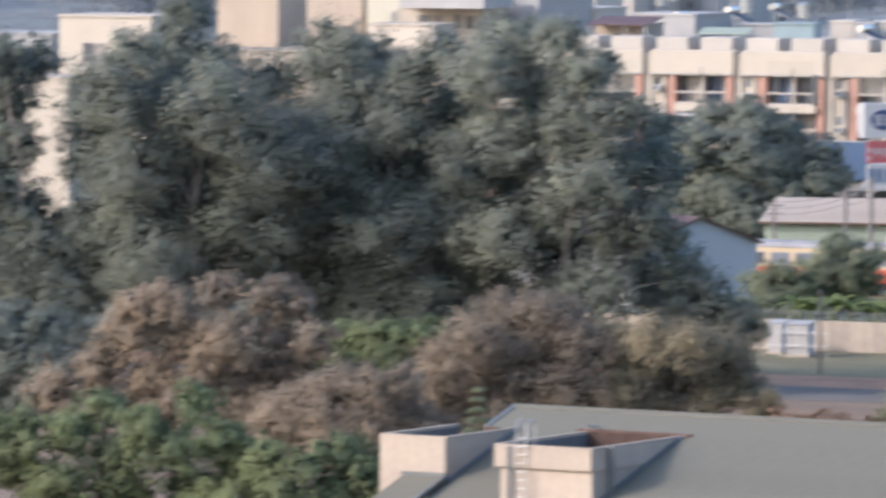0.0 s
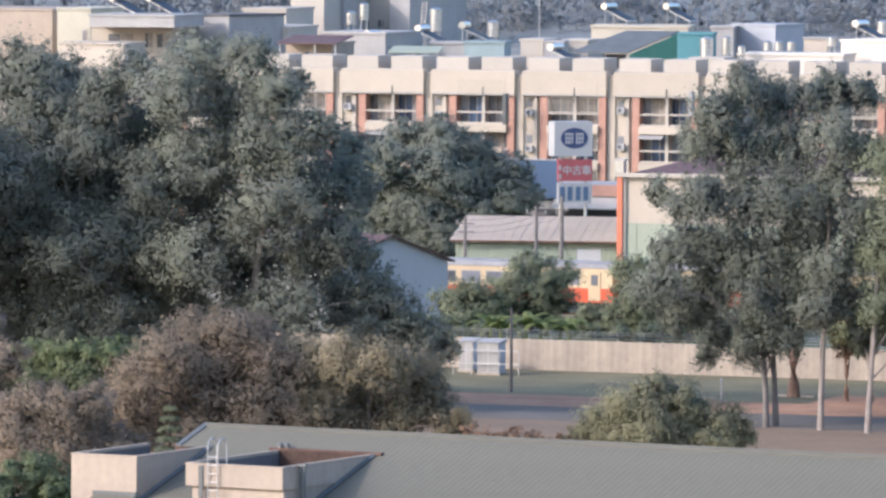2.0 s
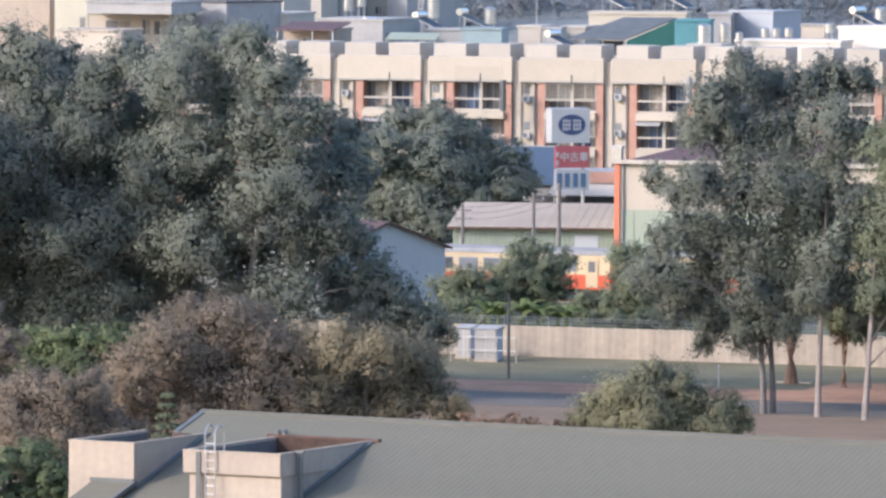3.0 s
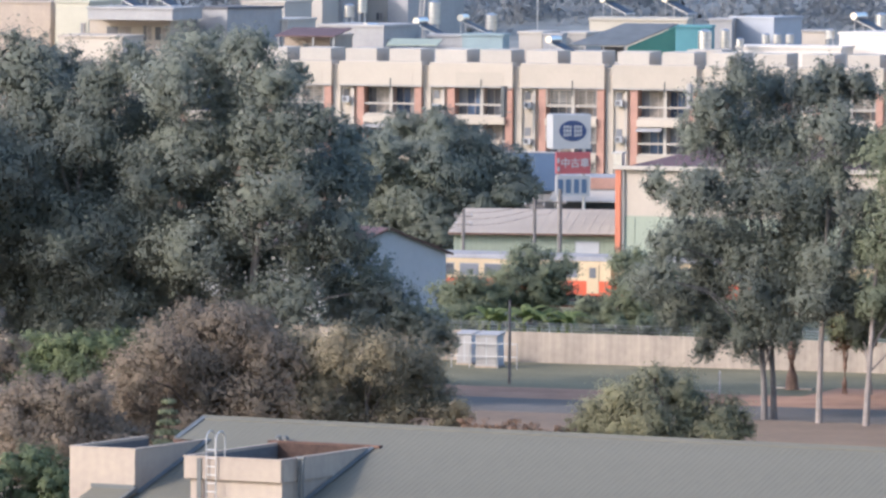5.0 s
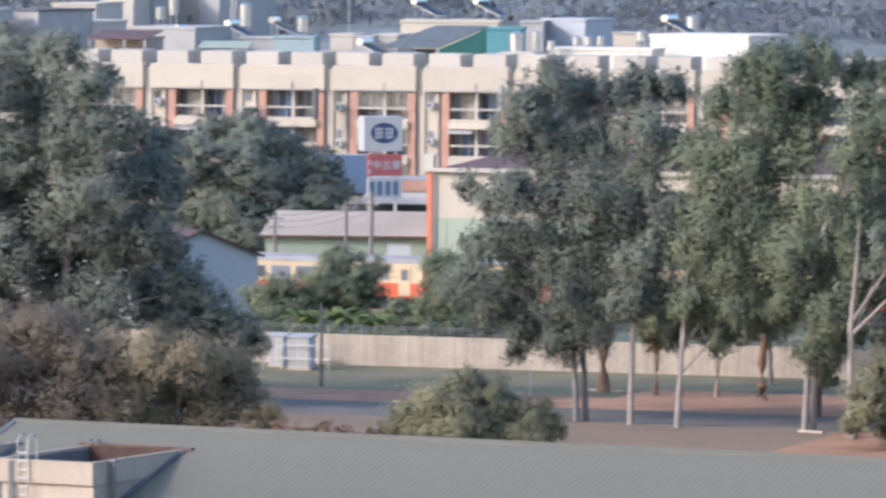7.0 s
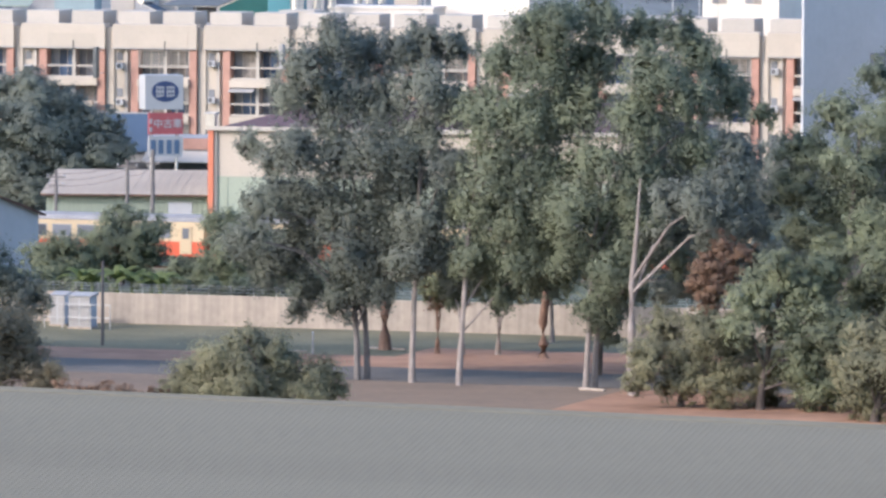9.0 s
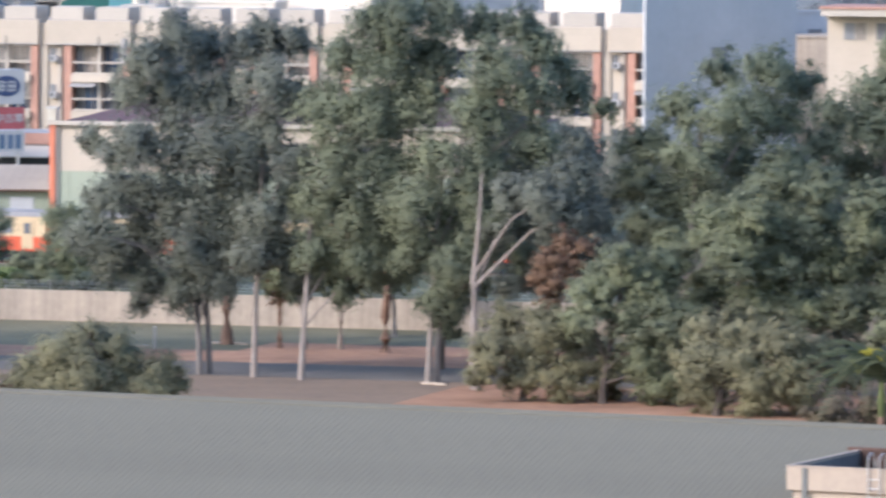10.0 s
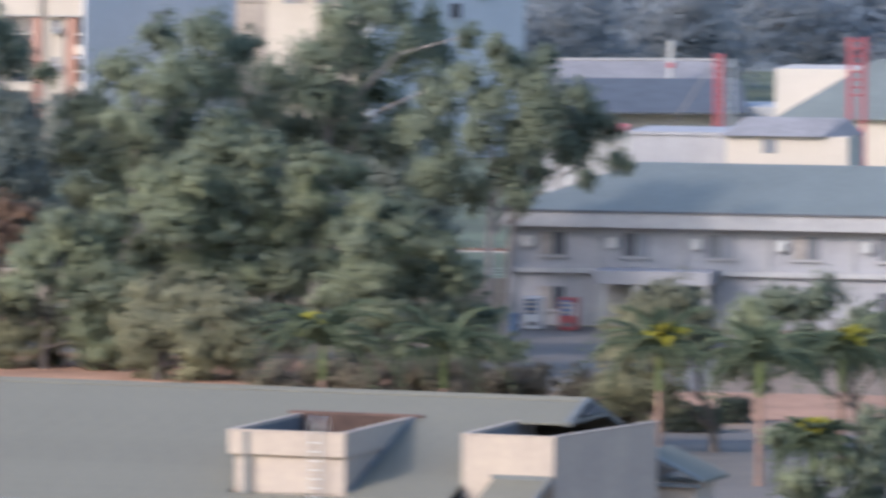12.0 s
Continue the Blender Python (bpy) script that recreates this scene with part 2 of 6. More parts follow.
def leaf_mesh(name, centres, rng, leaf, per, material, flat=0.0, droop=0.0, clump=0.30, inner=1.0, thick=2.0, most=110):
    """A crown: clumps of small leaves round each lobe (x, y, z, r), thinner inside, with gaps.
    The leaves turn with the rounding of clump, lobe and crown, as foliage seen from afar does."""
    pos, nor, siz, shade = [], [], [], []
    mid = np.mean(np.array([c[:3] for c in centres]), axis=0)
    span = np.ptp(np.array([c[:3] for c in centres]), axis=0) * 0.5 + 1.0
    for cx, cy, cz, r in centres:
        r = r * 1.22
        whole = (np.array([cx, cy, cz]) - mid) / span
        k = min(most, max(12, int(62 * (r / 1.6) ** 1.5)))
        d = rng.normal(size=(k, 3))
        d /= np.linalg.norm(d, axis=1)[:, None]
        rad = r * (0.25 + 0.85 * rng.random(k) ** 0.62) * rng.uniform(0.85, 1.15, k)
        cc = d * rad[:, None] * np.array([1, 1, 0.9 - 0.3 * flat])
        n = max(12, int(per * 1.42 * thick * r * r / k))
        cr = clump * 0.78 * r * rng.uniform(0.4, 1.5, k)
        off = rng.normal(size=(k, n, 3)) * 0.66
        off[:, :, 2] *= 0.8 - 0.4 * flat
        p = cc[:, None, :] + off * cr[:, None, None]
        p[:, :, 2] -= droop * r * rng.random((k, n)) ** 2
        away = off / (np.linalg.norm(off, axis=2)[:, :, None] + 1e-6)
        out = away * 0.75 + d[:, None, :] * 1.15 + rng.normal(size=(k, n, 3)) * 0.5
        out[:, :, 2] += 0.25 + flat * 0.9
        smooth = away * 0.5 + d[:, None, :] * 0.5 + whole * 0.55 + rng.normal(size=(k, n, 3)) * 0.17
        smooth[:, :, 2] += 0.22 + flat * 0.5
        pos.append((p + np.array([cx, cy, cz])).reshape(-1, 3))
        nor.append(out.reshape(-1, 3))
        shade.append(smooth.reshape(-1, 3))
        siz.append(np.full(k * n, leaf * 0.72) * rng.uniform(0.5, 1.25, k * n))
        # larger sprays deep inside close the crown
        m = int(inner * 70)
        if m:
            q = rng.normal(size=(m, 3))
            q = q / np.linalg.norm(q, axis=1)[:, None] * (r * 0.58 * rng.random(m) ** 0.5)[:, None]
            pos.append(q * np.array([1, 1, 0.85]) + np.array([cx, cy, cz]))
            nor.append(q + rng.normal(size=(m, 3)) * 0.5 * r)
            shade.append(q / r + whole * 0.45 + np.array([0, 0, 0.2]))
            siz.append(r * rng.uniform(0.3, 0.5, m))
    pos, nor, siz, shade = np.concatenate(pos), np.concatenate(nor), np.concatenate(siz), np.concatenate(shade)
    nor /= np.linalg.norm(nor, axis=1)[:, None]
    shade /= np.linalg.norm(shade, axis=1)[:, None] + 1e-9
    a = np.cross(nor, rng.normal(size=nor.shape))
    a /= np.linalg.norm(a, axis=1)[:, None] + 1e-9
    b = np.cross(nor, a)
    a, b = a * siz[:, None] * 0.55, b * siz[:, None] * 0.3
    v = np.stack([pos - a, pos + a * 0.55 - b, pos + a + b], axis=1).reshape(-1, 3)
    n = len(pos)
    me = bpy.data.meshes.new(name)
    me.vertices.add(3 * n)
    me.vertices.foreach_set("co", v.astype(np.float32).ravel())
    me.loops.add(3 * n)
    me.loops.foreach_set("vertex_index", np.arange(3 * n, dtype=np.int32))
    me.polygons.add(n)
    me.polygons.foreach_set("loop_start", np.arange(n, dtype=np.int32) * 3)
    me.update(calc_edges=True)
    me.normals_split_custom_set_from_vertices(np.repeat(shade, 3, axis=0).astype(np.float32))
    me.materials.append(material)
    return me


def tree(name, base, y, lobes, leaf_mat, bark, label, trunk=0.28, leaf=0.34, per=420, depth=2.5, seed=1, flat=0.0, droop=0.0,
         limbs=6, fork=0.45, lean=0.0, stems=(0,), category="tree", clump=0.30, inner=1.0, thick=2.0):
    """A tree with its foot at (base, y): a tapered trunk or several, limbs up to the lobes, and a crown of leaf clumps.
    lobes: (x, z, r) in metres across the view; their depth is spread about the trunk."""
    rng = np.random.default_rng(seed)
    bx = base
    ob = thing(name, bx, y, 0, 0, label, category)
    cs = [(x - bx, rng.uniform(-1, 1) * depth, z, r) for x, z, r in lobes]
    part("crown", leaf_mesh("crown", cs, rng, leaf, per, leaf_mat, flat, droop, clump, inner, thick), leaf_mat, ob)
    top = max(c[2] for c in cs)
    low = min(c[2] for c in cs)
    for i, dx in enumerate(stems):
        h = low + (top - low) * 0.72 * (1 - 0.1 * i)
        tx = sum(c[0] for c in cs) / len(cs) * 0.5 + dx
        pts = [(dx * 0.6 + (tx - dx * 0.6) * s ** 1.5 + rng.normal() * 0.10 * s + lean * s, rng.normal() * 0.25 * s + 0.4 * (i % 2), h * s) for s in (0, 0.12, 0.3, 0.5, 0.75, 1)]
        rad = [trunk * q for q in (1.25, 1.0, 0.85, 0.68, 0.42, 0.16)]
        part("trunk", Build().tube(pts, rad, 10), bark, ob)
        pick = sorted(cs, key=lambda c: rng.random())[:limbs]
        for c in pick:
            s = min(0.9, max(fork * 0.6, (c[2] - 1.2 * c[3]) / max(h, 0.1) * 0.8))
            q = min(4, int(s * 5))
            p0 = Vector(pts[q]).lerp(Vector(pts[q + 1]), s * 5 - q if s * 5 - q <= 1 else 1)
            p1 = Vector((c[0], c[1], c[2]))
            mid = p0.lerp(p1, 0.5) + Vector((rng.normal() * 0.2, rng.normal() * 0.2, 0.15 * (p1 - p0).length))
            part("limb", Build().tube([p0, p0.lerp(mid, 0.5), mid, p1], [trunk * 0.42, trunk * 0.34, trunk * 0.25, trunk * 0.08], 7), bark, ob)
    return ob


def frond(length, drop, width, seed):
    """A feather palm frond: an arched rib with a row of leaflets on either side, in the x-z plane."""
    rng = np.random.default_rng(seed)
    b = Build()
    rib = [(length * s * (1 - 0.25 * s * s), 0, length * (0.55 * s - drop * s * s)) for s in np.linspace(0, 1, 8)]
    b.tube(rib, [0.05 * (1 - 0.8 * s) for s in np.linspace(0, 1, 8)], 5)
    for s in np.linspace(0.12, 0.99, 26):
        x, z = length * s * (1 - 0.25 * s * s), length * (0.55 * s - drop * s * s)
        w = width * math.sin(math.pi * min(1, 0.18 + 0.85 * s)) + 0.12
        for side in (-1, 1):
            dz = -0.45 * w + rng.normal() * 0.05
            k = len(b.v)
            b.v += [(x - 0.04, 0, z), (x + 0.05, 0, z), (x + 0.22 + 0.05, side * w * 0.6, z + dz * 0.35), (x + 0.35, side * w, z + dz)]
            b.f += [(k, k + 1, k + 2, k + 3)]
    return b


def palm(name, x, y, height, label, size=2.6, yellow=None, seed=3, rz=0):
    """A royal palm: ringed grey trunk, green crownshaft, arching fronds; one may hang yellow."""
    ob = thing(name, x, y, 0, rz, label, "palm tree")
    part("trunk", Build().tube([(0, 0, 0), (0, 0, 0.6), (0, 0, height * 0.5), (0, 0, height)], [0.2, 0.15, 0.17, 0.12], 12), M_BARKBROWN, ob)
    part("crownshaft", Build().tube([(0, 0, height - 0.5), (0, 0, height + 0.2), (0, 0, height + 1.3)], [0.15, 0.19, 0.08], 12), L_BANANA, ob, "smooth yellow-green crownshaft")
    rng = np.random.default_rng(seed)
    shapes = [frond(size, dr, 0.5, seed + i).mesh("frond", L_PALM) for i, dr in enumerate((0.7, 1.05, 1.45))]
    for i in range(22):
        fr = part("frond", shapes[i % 3], L_PALM, ob)
        fr.matrix_basis = pose(0, 0, height + 1.1, 0, rng.uniform(-58, 6), i * 137.5)
    if yellow is not None:
        for k, (tilt, turn) in enumerate(((-62, 0), (-74, 30), (-50, -25), (-38, 12), (-66, 60))):
            fr = part("frond", frond(size * 0.32, 0.95 + 0.12 * k, 0.42, seed + 9 + k).mesh("frond", L_YELLOW), L_YELLOW, ob, "withering yellow frond")
            fr.matrix_basis = pose(0, 0, height + 1.75, 0, tilt, yellow + turn)
    return ob


# ---- ground ----
def sheet(name, pts, z, material, label, category="ground"):
    b = Build()
    b.plan(pts, z - 0.5, z)
    return solo(name, b, material, label=label, category=category, kind="structure")


sheet("ground", [(-2500, -600), (2500, -600), (2500, 4500), (-2500, 4500)], 0, M_EARTH, "dry brown earth reaching the horizon")
FX, FY, FA = 3.51, 462.4, -20.5        # the boundary wall's line


def strip(name, a, b, x0, x1, z, material, label):
    """A band of ground along the boundary wall, a to b metres in front of it."""
    bl = Build().box(x0, x1, -b, -a, -0.3, z)
    return solo(name, bl, material, FX, FY, 0, FA, label, "ground", kind="structure")


strip("lawn", 0.2, 21.0, -60, 90, 0.012, M_LAWN, "short dull green lawn in front of the boundary wall")
strip("scrub", -600, -0.2, -200, 300, 0.008, M_SCRUB, "rough green scrub behind the boundary wall")
strip("dirt_verge", 41, 58, 47, 78, 0.026, M_DIRT, "bare orange dirt between the field and the trees")
strip("dirt_track", 21.0, 30, -60, 60, 0.016, M_DIRT, "bare orange dirt verge beside the road")
strip("tree_dirt", 13.5, 20.9, 27, 62, 0.018, M_DIRT, "bare orange dirt worn into the lawn under the trees")
strip("road", 29.5, 39.5, -80, 60, 0.02, M_ROAD, "worn grey asphalt road")

# ---- the long near building with the steel roof ----
NA = -28.0
near = thing("long_hall", -5.64, 256.0, 10.70, NA, "long cream hall with a grey-green ribbed steel roof", "building")
SL = 0.31                                # the roof's slope; it passes z = 0 at y = 6.4


def roof_z(y):
    return (y - 6.4) * SL


part("front_wall", Build().box(-9.3, 51.0, -0.7, -0.45, -10.7, -2.35), M_CREAM, near)
part("back_wall", Build().box(-9.3, 51.0, 16.6, 16.85, -10.7, -1.9), M_CREAM, near)
part("end_wall", Build().box(-9.3, -9.05, -0.44, 16.59, -10.7, -2.45), M_CREAM, near)
part("end_wall", Build().box(50.75, 51.0, -0.44, 16.59, -10.7, -2.45), M_CREAM, near)
# ribbed sheets, one metre wide, four ribs each; the far slope in plain long sheets


def rib_sheet(y0, y1, z0, z1, w=1.0):
    b = Build()
    cols = []
    for i in range(4):
        x = i * w / 4
        cols += [(x, 0.0), (x + 0.17 * w, 0.0), (x + 0.19 * w, 0.008), (x + 0.235 * w, 0.008)]
    cols.append((w, 0.0))
    for x, h in cols:
        b.v += [(x, y0, z0 + h), (x, y1, z1 + h), (x, y0, z0 - 0.05), (x, y1, z1 - 0.05)]
    for i in range(len(cols) - 1):
        k = 4 * i
        b.f += [(k, k + 4, k + 5, k + 1), (k + 2, k + 3, k + 7, k + 6), (k, k + 2, k + 6, k + 4)]
    return b.mesh("roof_sheet", M_ROOF)


full = rib_sheet(-1.4, 8.6, roof_z(-1.4), roof_z(8.6))
top = rib_sheet(6.4, 8.6, roof_z(6.4), roof_z(8.6))
foot = rib_sheet(-1.4, -0.26, roof_z(-1.4), roof_z(-0.26))
back = rib_sheet(8.6, 18.0, roof_z(8.6), roof_z(8.6) - 9.4 * SL)
for x0, x1, kinds in ((-8.2, -6.85, (top,)), (-6.85, -3.98, (full,)), (-3.98, 0.0, (top, foot)), (0.0, 40.4, (full,)), (40.4, 44.5, (top, foot)), (44.5, 48.08, (full,)), (48.08, 50.0, (top,))):
    n = max(1, round(x1 - x0))
    for i in range(n):
        for me in (*kinds, back):
            ob = part("roof_sheet", me, M_ROOF, near)
            ob.matrix_basis = pose(x0 + i * (x1 - x0) / n, 0, 0) @ Matrix.Diagonal(((x1 - x0) / n, 1, 1, 1))
part("ridge_cap", Build().profile([(8.3, 0.625), (8.6, 0.735), (8.9, 0.625), (8.9, 0.595), (8.6, 0.70), (8.3, 0.595)], -8.25, 50.1), M_ROOF, near)
for s, x in ((1, -8.28), (-1, 49.9)):
    part("verge_trim", Build().hull([(x, 6.45, 0.06), (x + 0.22, 6.45, 0.06), (x + 0.22, 8.6, 0.73), (x, 8.6, 0.73)],
                                    [(x, 6.45, -0.10), (x + 0.22, 6.45, -0.10), (x + 0.22, 8.6, 0.56), (x, 8.6, 0.56)]), M_FLASH, near)
    part("verge_trim", Build().hull([(x, 8.6, 0.73), (x + 0.22, 8.6, 0.73), (x + 0.22, 12.2, -0.40), (x, 12.2, -0.40)],
                                    [(x, 8.6, 0.56), (x + 0.22, 8.6, 0.56), (x + 0.22, 12.2, -0.56), (x, 12.2, -0.56)]), M_FLASH, near)
    # flat dark panel painted as the shade behind the open gable
    part("gable_panel", Build().profile([(7.5, 0.18), (8.6, 0.52), (9.7, 0.18)], x + 0.3, x + 0.36), M_DARKIN, near, "dark panel for the shaded gable opening")
    part("gable_beam", Build().box(x + 0.02, x + 0.2, 6.6, 10.6, -0.04, 0.10), M_FLASH, near)
part("eave_board", Build().box(-8.28, -6.9, 6.40, 6.45, -0.14, 0.0), M_RUST, near, "rust-stained eave board")
part("eave_gutter", Build().box(-6.9, 48.1, -1.62, -1.42, -2.62, -2.42), M_FLASH, near)
part("soffit", Build().box(-6.9, 48.1, -1.41, -0.71, -2.62, -2.56), M_RUST, near, "rust-brown soffit under the eave")


def tank(x0, x1, y0, deep, back_rim, flip=False, splay=0.0):
    """A parapet-walled roof box that runs back into the slope: four walls, the shade inside put into dark faces."""
    ob = thing("roof_box", 0, 0, 0, 0, "", "")
    w = 0.16
    lw = -deep
    yb = y0 + back_rim
    # front, two sides (splayed at the outer end), inner floor
    fr = bevel(part("front_wall", Build().box(x0, x1, y0, y0 + w, lw, 0), M_CREAM, ob), 0.025)
    a = [(x0, y0 + w + 0.003), (x0 + w, y0 + w + 0.003), (x0 + w, yb), (x0, yb)]
    part("side_wall", Build().plan(a, lw, -0.004), M_CREAM, ob)
    c = [(x1 - w, y0 + w + 0.003), (x1, y0 + w + 0.003), (x1 + splay, yb), (x1 - w + splay, yb)]
    part("side_wall", Build().plan(c, lw, -0.004), M_CREAM, ob)
    # dark floor and sheet stand in for shade on the cream inner faces
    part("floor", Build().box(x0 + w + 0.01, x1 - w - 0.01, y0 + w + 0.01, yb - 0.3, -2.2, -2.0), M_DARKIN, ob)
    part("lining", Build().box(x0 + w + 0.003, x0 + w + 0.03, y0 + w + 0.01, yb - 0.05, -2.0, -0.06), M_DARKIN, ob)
    for xa, xb in ((x0 - 0.015, x0 + w + 0.015), (x1 - w - 0.015, x1 + 0.015)):
        e = splay if xa > (x0 + x1) / 2 else 0
        part("coping", Build().plan([(xa, y0 + w + 0.02), (xb, y0 + w + 0.02), (xb + e, yb), (xa + e, yb)], 0.002, 0.05), M_CREAM, ob)
    part("coping", Build().box(x0 - 0.015, x1 + 0.015, y0 - 0.015, y0 + w + 0.015, 0.002, 0.05), M_CREAM, ob)
    return ob


def hang(ob):
    """Sets a roof box as one part of the hall, its pieces below it."""
    ob.parent = near
    return ob


# outer, tall boxes
for x0, x1, rim, sp in ((-9.6, -6.85, 5.4, 0.0), (48.08, 51.27, 7.0, 1.35)):
    hang(tank(x0, x1, 1.2, 9.0, rim, splay=sp))
# inner boxes: an overhanging band on a narrower shaft
for x0, x1 in ((-3.98, 0.0), (40.4, 44.5)):
    hang(tank(x0, x1, -0.25, 0.78, 6.6))
    for xs in (x0 + 0.16, x1 - 0.20):
        # coloured dark to carry the painted shade down the shaft
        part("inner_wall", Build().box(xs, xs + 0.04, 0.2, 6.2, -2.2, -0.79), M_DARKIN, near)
    part("box_shaft", Build().box(x0 + 0.18, x1 - 0.06, -0.08, 0.08, -3.4, -0.785), M_CREAM, near)
    part("box_shaft", Build().box(x1 - 0.16, x1 - 0.06, 0.083, 6.2, -3.4, -0.785), M_CREAM, near)
    # dark strip on the face, drawn for a recessed shadow gap
    part("drain_pier", Build().box(x0 + 0.56, x0 + 0.74, -0.30, -0.255, -3.4, -0.02), M_FLASH, near)
    part("back_upstand", Build().box(x0 + 0.2, x1 - 0.2, 6.25, 6.33, -1.0, 0.06), M_RUSTSHADE, near, "rusty brown back flashing")
    part("back_flashing", Build().box(x0 - 0.3, x1 + 0.35, 6.36, 6.62, 0.02, 0.12), M_RUST, near, "rusty brown flashing strip")
    part("side_flashing", Build().hull([(x1 + 0.003, 0.0, roof_z(0) + 0.04), (x1 + 0.16, 0.0, roof_z(0) + 0.04), (x1 + 0.16, 6.5, 0.08), (x1 + 0.003, 6.5, 0.08)],
                                       [(x1 + 0.003, 0.0, roof_z(0) + 0.09), (x1 + 0.16, 0.0, roof_z(0) + 0.06), (x1 + 0.16, 6.5, 0.10), (x1 + 0.003, 6.5, 0.13)]), M_FLASH, near)
part("side_flashing", Build().hull([(-6.847, 1.2, roof_z(1.2) + 0.04), (-6.68, 1.2, roof_z(1.2) + 0.04), (-6.68, 6.4, 0.05), (-6.847, 6.4, 0.05)],
                                   [(-6.847, 1.2, roof_z(1.2) + 0.1), (-6.68, 1.2, roof_z(1.2) + 0.06), (-6.68, 6.4, 0.07), (-6.847, 6.4, 0.11)]), M_FLASH, near)
# low porch roofs in front of the outer boxes
for x0, x1 in ((-8.55, -6.86), (49.2, 51.1)):
    part("porch_roof", Build().profile([(1.18, -1.36), (1.18, -1.48), (-1.9, -2.45), (-1.9, -2.35)], x0, x1), M_ROOF, near)
    part("porch_ridge", Build().box(x0 - 0.06, x1 + 0.06, 1.04, 1.19, -1.40, -1.26), M_FLASH, near)
    part("porch_verge", Build().hull([(x1, 1.18, -1.30), (x1 + 0.14, 1.18, -1.30), (x1 + 0.14, -1.9, -2.27), (x1, -1.9, -2.27)],
                                     [(x1, 1.18, -1.46), (x1 + 0.14, 1.18, -1.46), (x1 + 0.14, -1.9, -2.43), (x1, -1.9, -2.43)]), M_FLASH, near)


def ladder(x, y, top, bottom):
    """A steel cat ladder with hooped grab rails over the parapet."""
    ob = thing("roof_ladder", 0, 0, 0, 0, "galvanised steel cat ladder on a cream roof box", "ladder")
    ob.matrix_basis = near.matrix_basis @ pose(x, y, 0)
    for dx in (0, 0.40):
        pts = [(dx, -0.10, bottom), (dx, -0.10, top - 0.1)] + [(dx, 0.22 - 0.32 * math.cos(a), top - 0.1 + 0.30 * math.sin(a)) for a in np.linspace(0.3, 2.8, 7)] + [(dx, 0.55, top - 0.15), (dx, 0.55, -0.1)]
        part("rail", Build().tube(pts, 0.025, 8), M_GALV, ob)
    n = int((top - 0.3 - bottom) / 0.3)
    for i in range(n):
        part("rung", Build().tube([(0, -0.10, bottom + 0.2 + 0.3 * i), (0.40, -0.10, bottom + 0.2 + 0.3 * i)], 0.016, 6), M_STEEL, ob)
    return ob


ladder(-3.0, -0.25, 0.75, -3.2)
ladder(43.3, -0.25, 0.35, -3.2)
pipe = thing("drain_pipe", 0, 0, 0, 0, "grey steel vent pipe clamped to a roof box", "pipe")
pipe.matrix_basis = near.matrix_basis @ pose(0.10, 0.9, 0)
part("pipe", Build().tube([(0, 0, -1.9), (0, 0, 0.05)], 0.06, 10), M_FLASH, pipe)
part("pipe", Build().tube([(0.15, 0, -1.9), (0.15, 0, 0.02)], 0.045, 10), M_FLASH, pipe)
part("cap", Build().tube([(-0.10, 0, 0.03), (0.22, 0, 0.05)], 0.07, 10), M_FLASH, pipe)
for dx in (0, 0.28):
    v = thing("roof_vent", 0, 0, 0, 0, "small round metal roof vent", "vent", "roof vents")
    v.matrix_basis = near.matrix_basis @ pose(-3.95 + dx, 6.6, 0.05)
    part("pipe", Build().tube([(0, 0, 0), (0, 0, 0.16)], 0.05, 10), M_GALV, v)
    part("cowl", Build().tube([(0, 0, 0.12), (0, 0, 0.2), (0, 0, 0.27)], [0.13, 0.12, 0.03], 12), M_FLASH, v)
# the low wing beyond the hall's end
wing = thing("low_wing", 0, 0, 0, 0, "low side wing with an open green gable truss", "building")
wing.matrix_basis = near.matrix_basis @ pose(48.9, 12.6, -1.75)
part("wall", Build().box(0.3, 3.6, 0.2, 2.6, -8.95, -0.75), M_CREAM, wing)
part("roof", Build().profile_y([(-0.2, -0.6), (1.9, 0.35), (4.0, -0.6), (4.0, -0.72), (1.9, 0.22), (-0.2, -0.72)], 0.15, 2.9), M_ROOF, wing)
part("truss_beam", Build().box(-0.1, 3.9, -0.05, 0.14, -0.86, -0.73), M_FLASH, wing)
part("truss_post", Build().box(1.8, 2.0, -0.02, 0.13, -0.72, 0.22), M_FLASH, wing)
for s in (1, -1):
    part("truss_rafter", Build().profile_y([(1.9, 0.37), (1.9 - s * 2.1, -0.58), (1.9 - s * 2.1, -0.70), (1.9, 0.24)], -0.1, 0.14), M_FLASH, wing)

# ---- boundary wall ----
bw = thing("boundary_wall", FX, FY, 0, FA, "long stained concrete boundary wall with wire posts on top", "wall", kind="structure")
seg = Build().box(0.02, 2.98, -0.1, 0.1, -0.3, 1.95).mesh("panel", M_CONC)
pil = Build().box(-0.05, 0.05, -0.108, 0.108, -0.3, 1.96).mesh("pier", M_CONC)
post = Build().tube([(0, 0, 1.9), (0, 0, 2.35), (0, -0.2, 2.55)], 0.03, 6).mesh("wire_post", M_GALV)
for i in range(-12, 34):
    for me, n, dx in ((seg, "panel", 0), (pil, "pier", 0), (post, "wire_post", 0.4), (post, "wire_post", 1.9)):
        ob = part(n, me, None, bw)
        ob.matrix_basis = pose(3 * i + dx, 0, 0)
for k, (dy, z) in enumerate(((0, 2.15), (0, 2.35), (-0.2, 2.53))):
    part("barbed_wire", Build().tube([(-36, dy, z), (33, dy, z), (102, dy, z)], 0.012, 4), M_GALV, bw)

# ---- equipment on the lawn ----


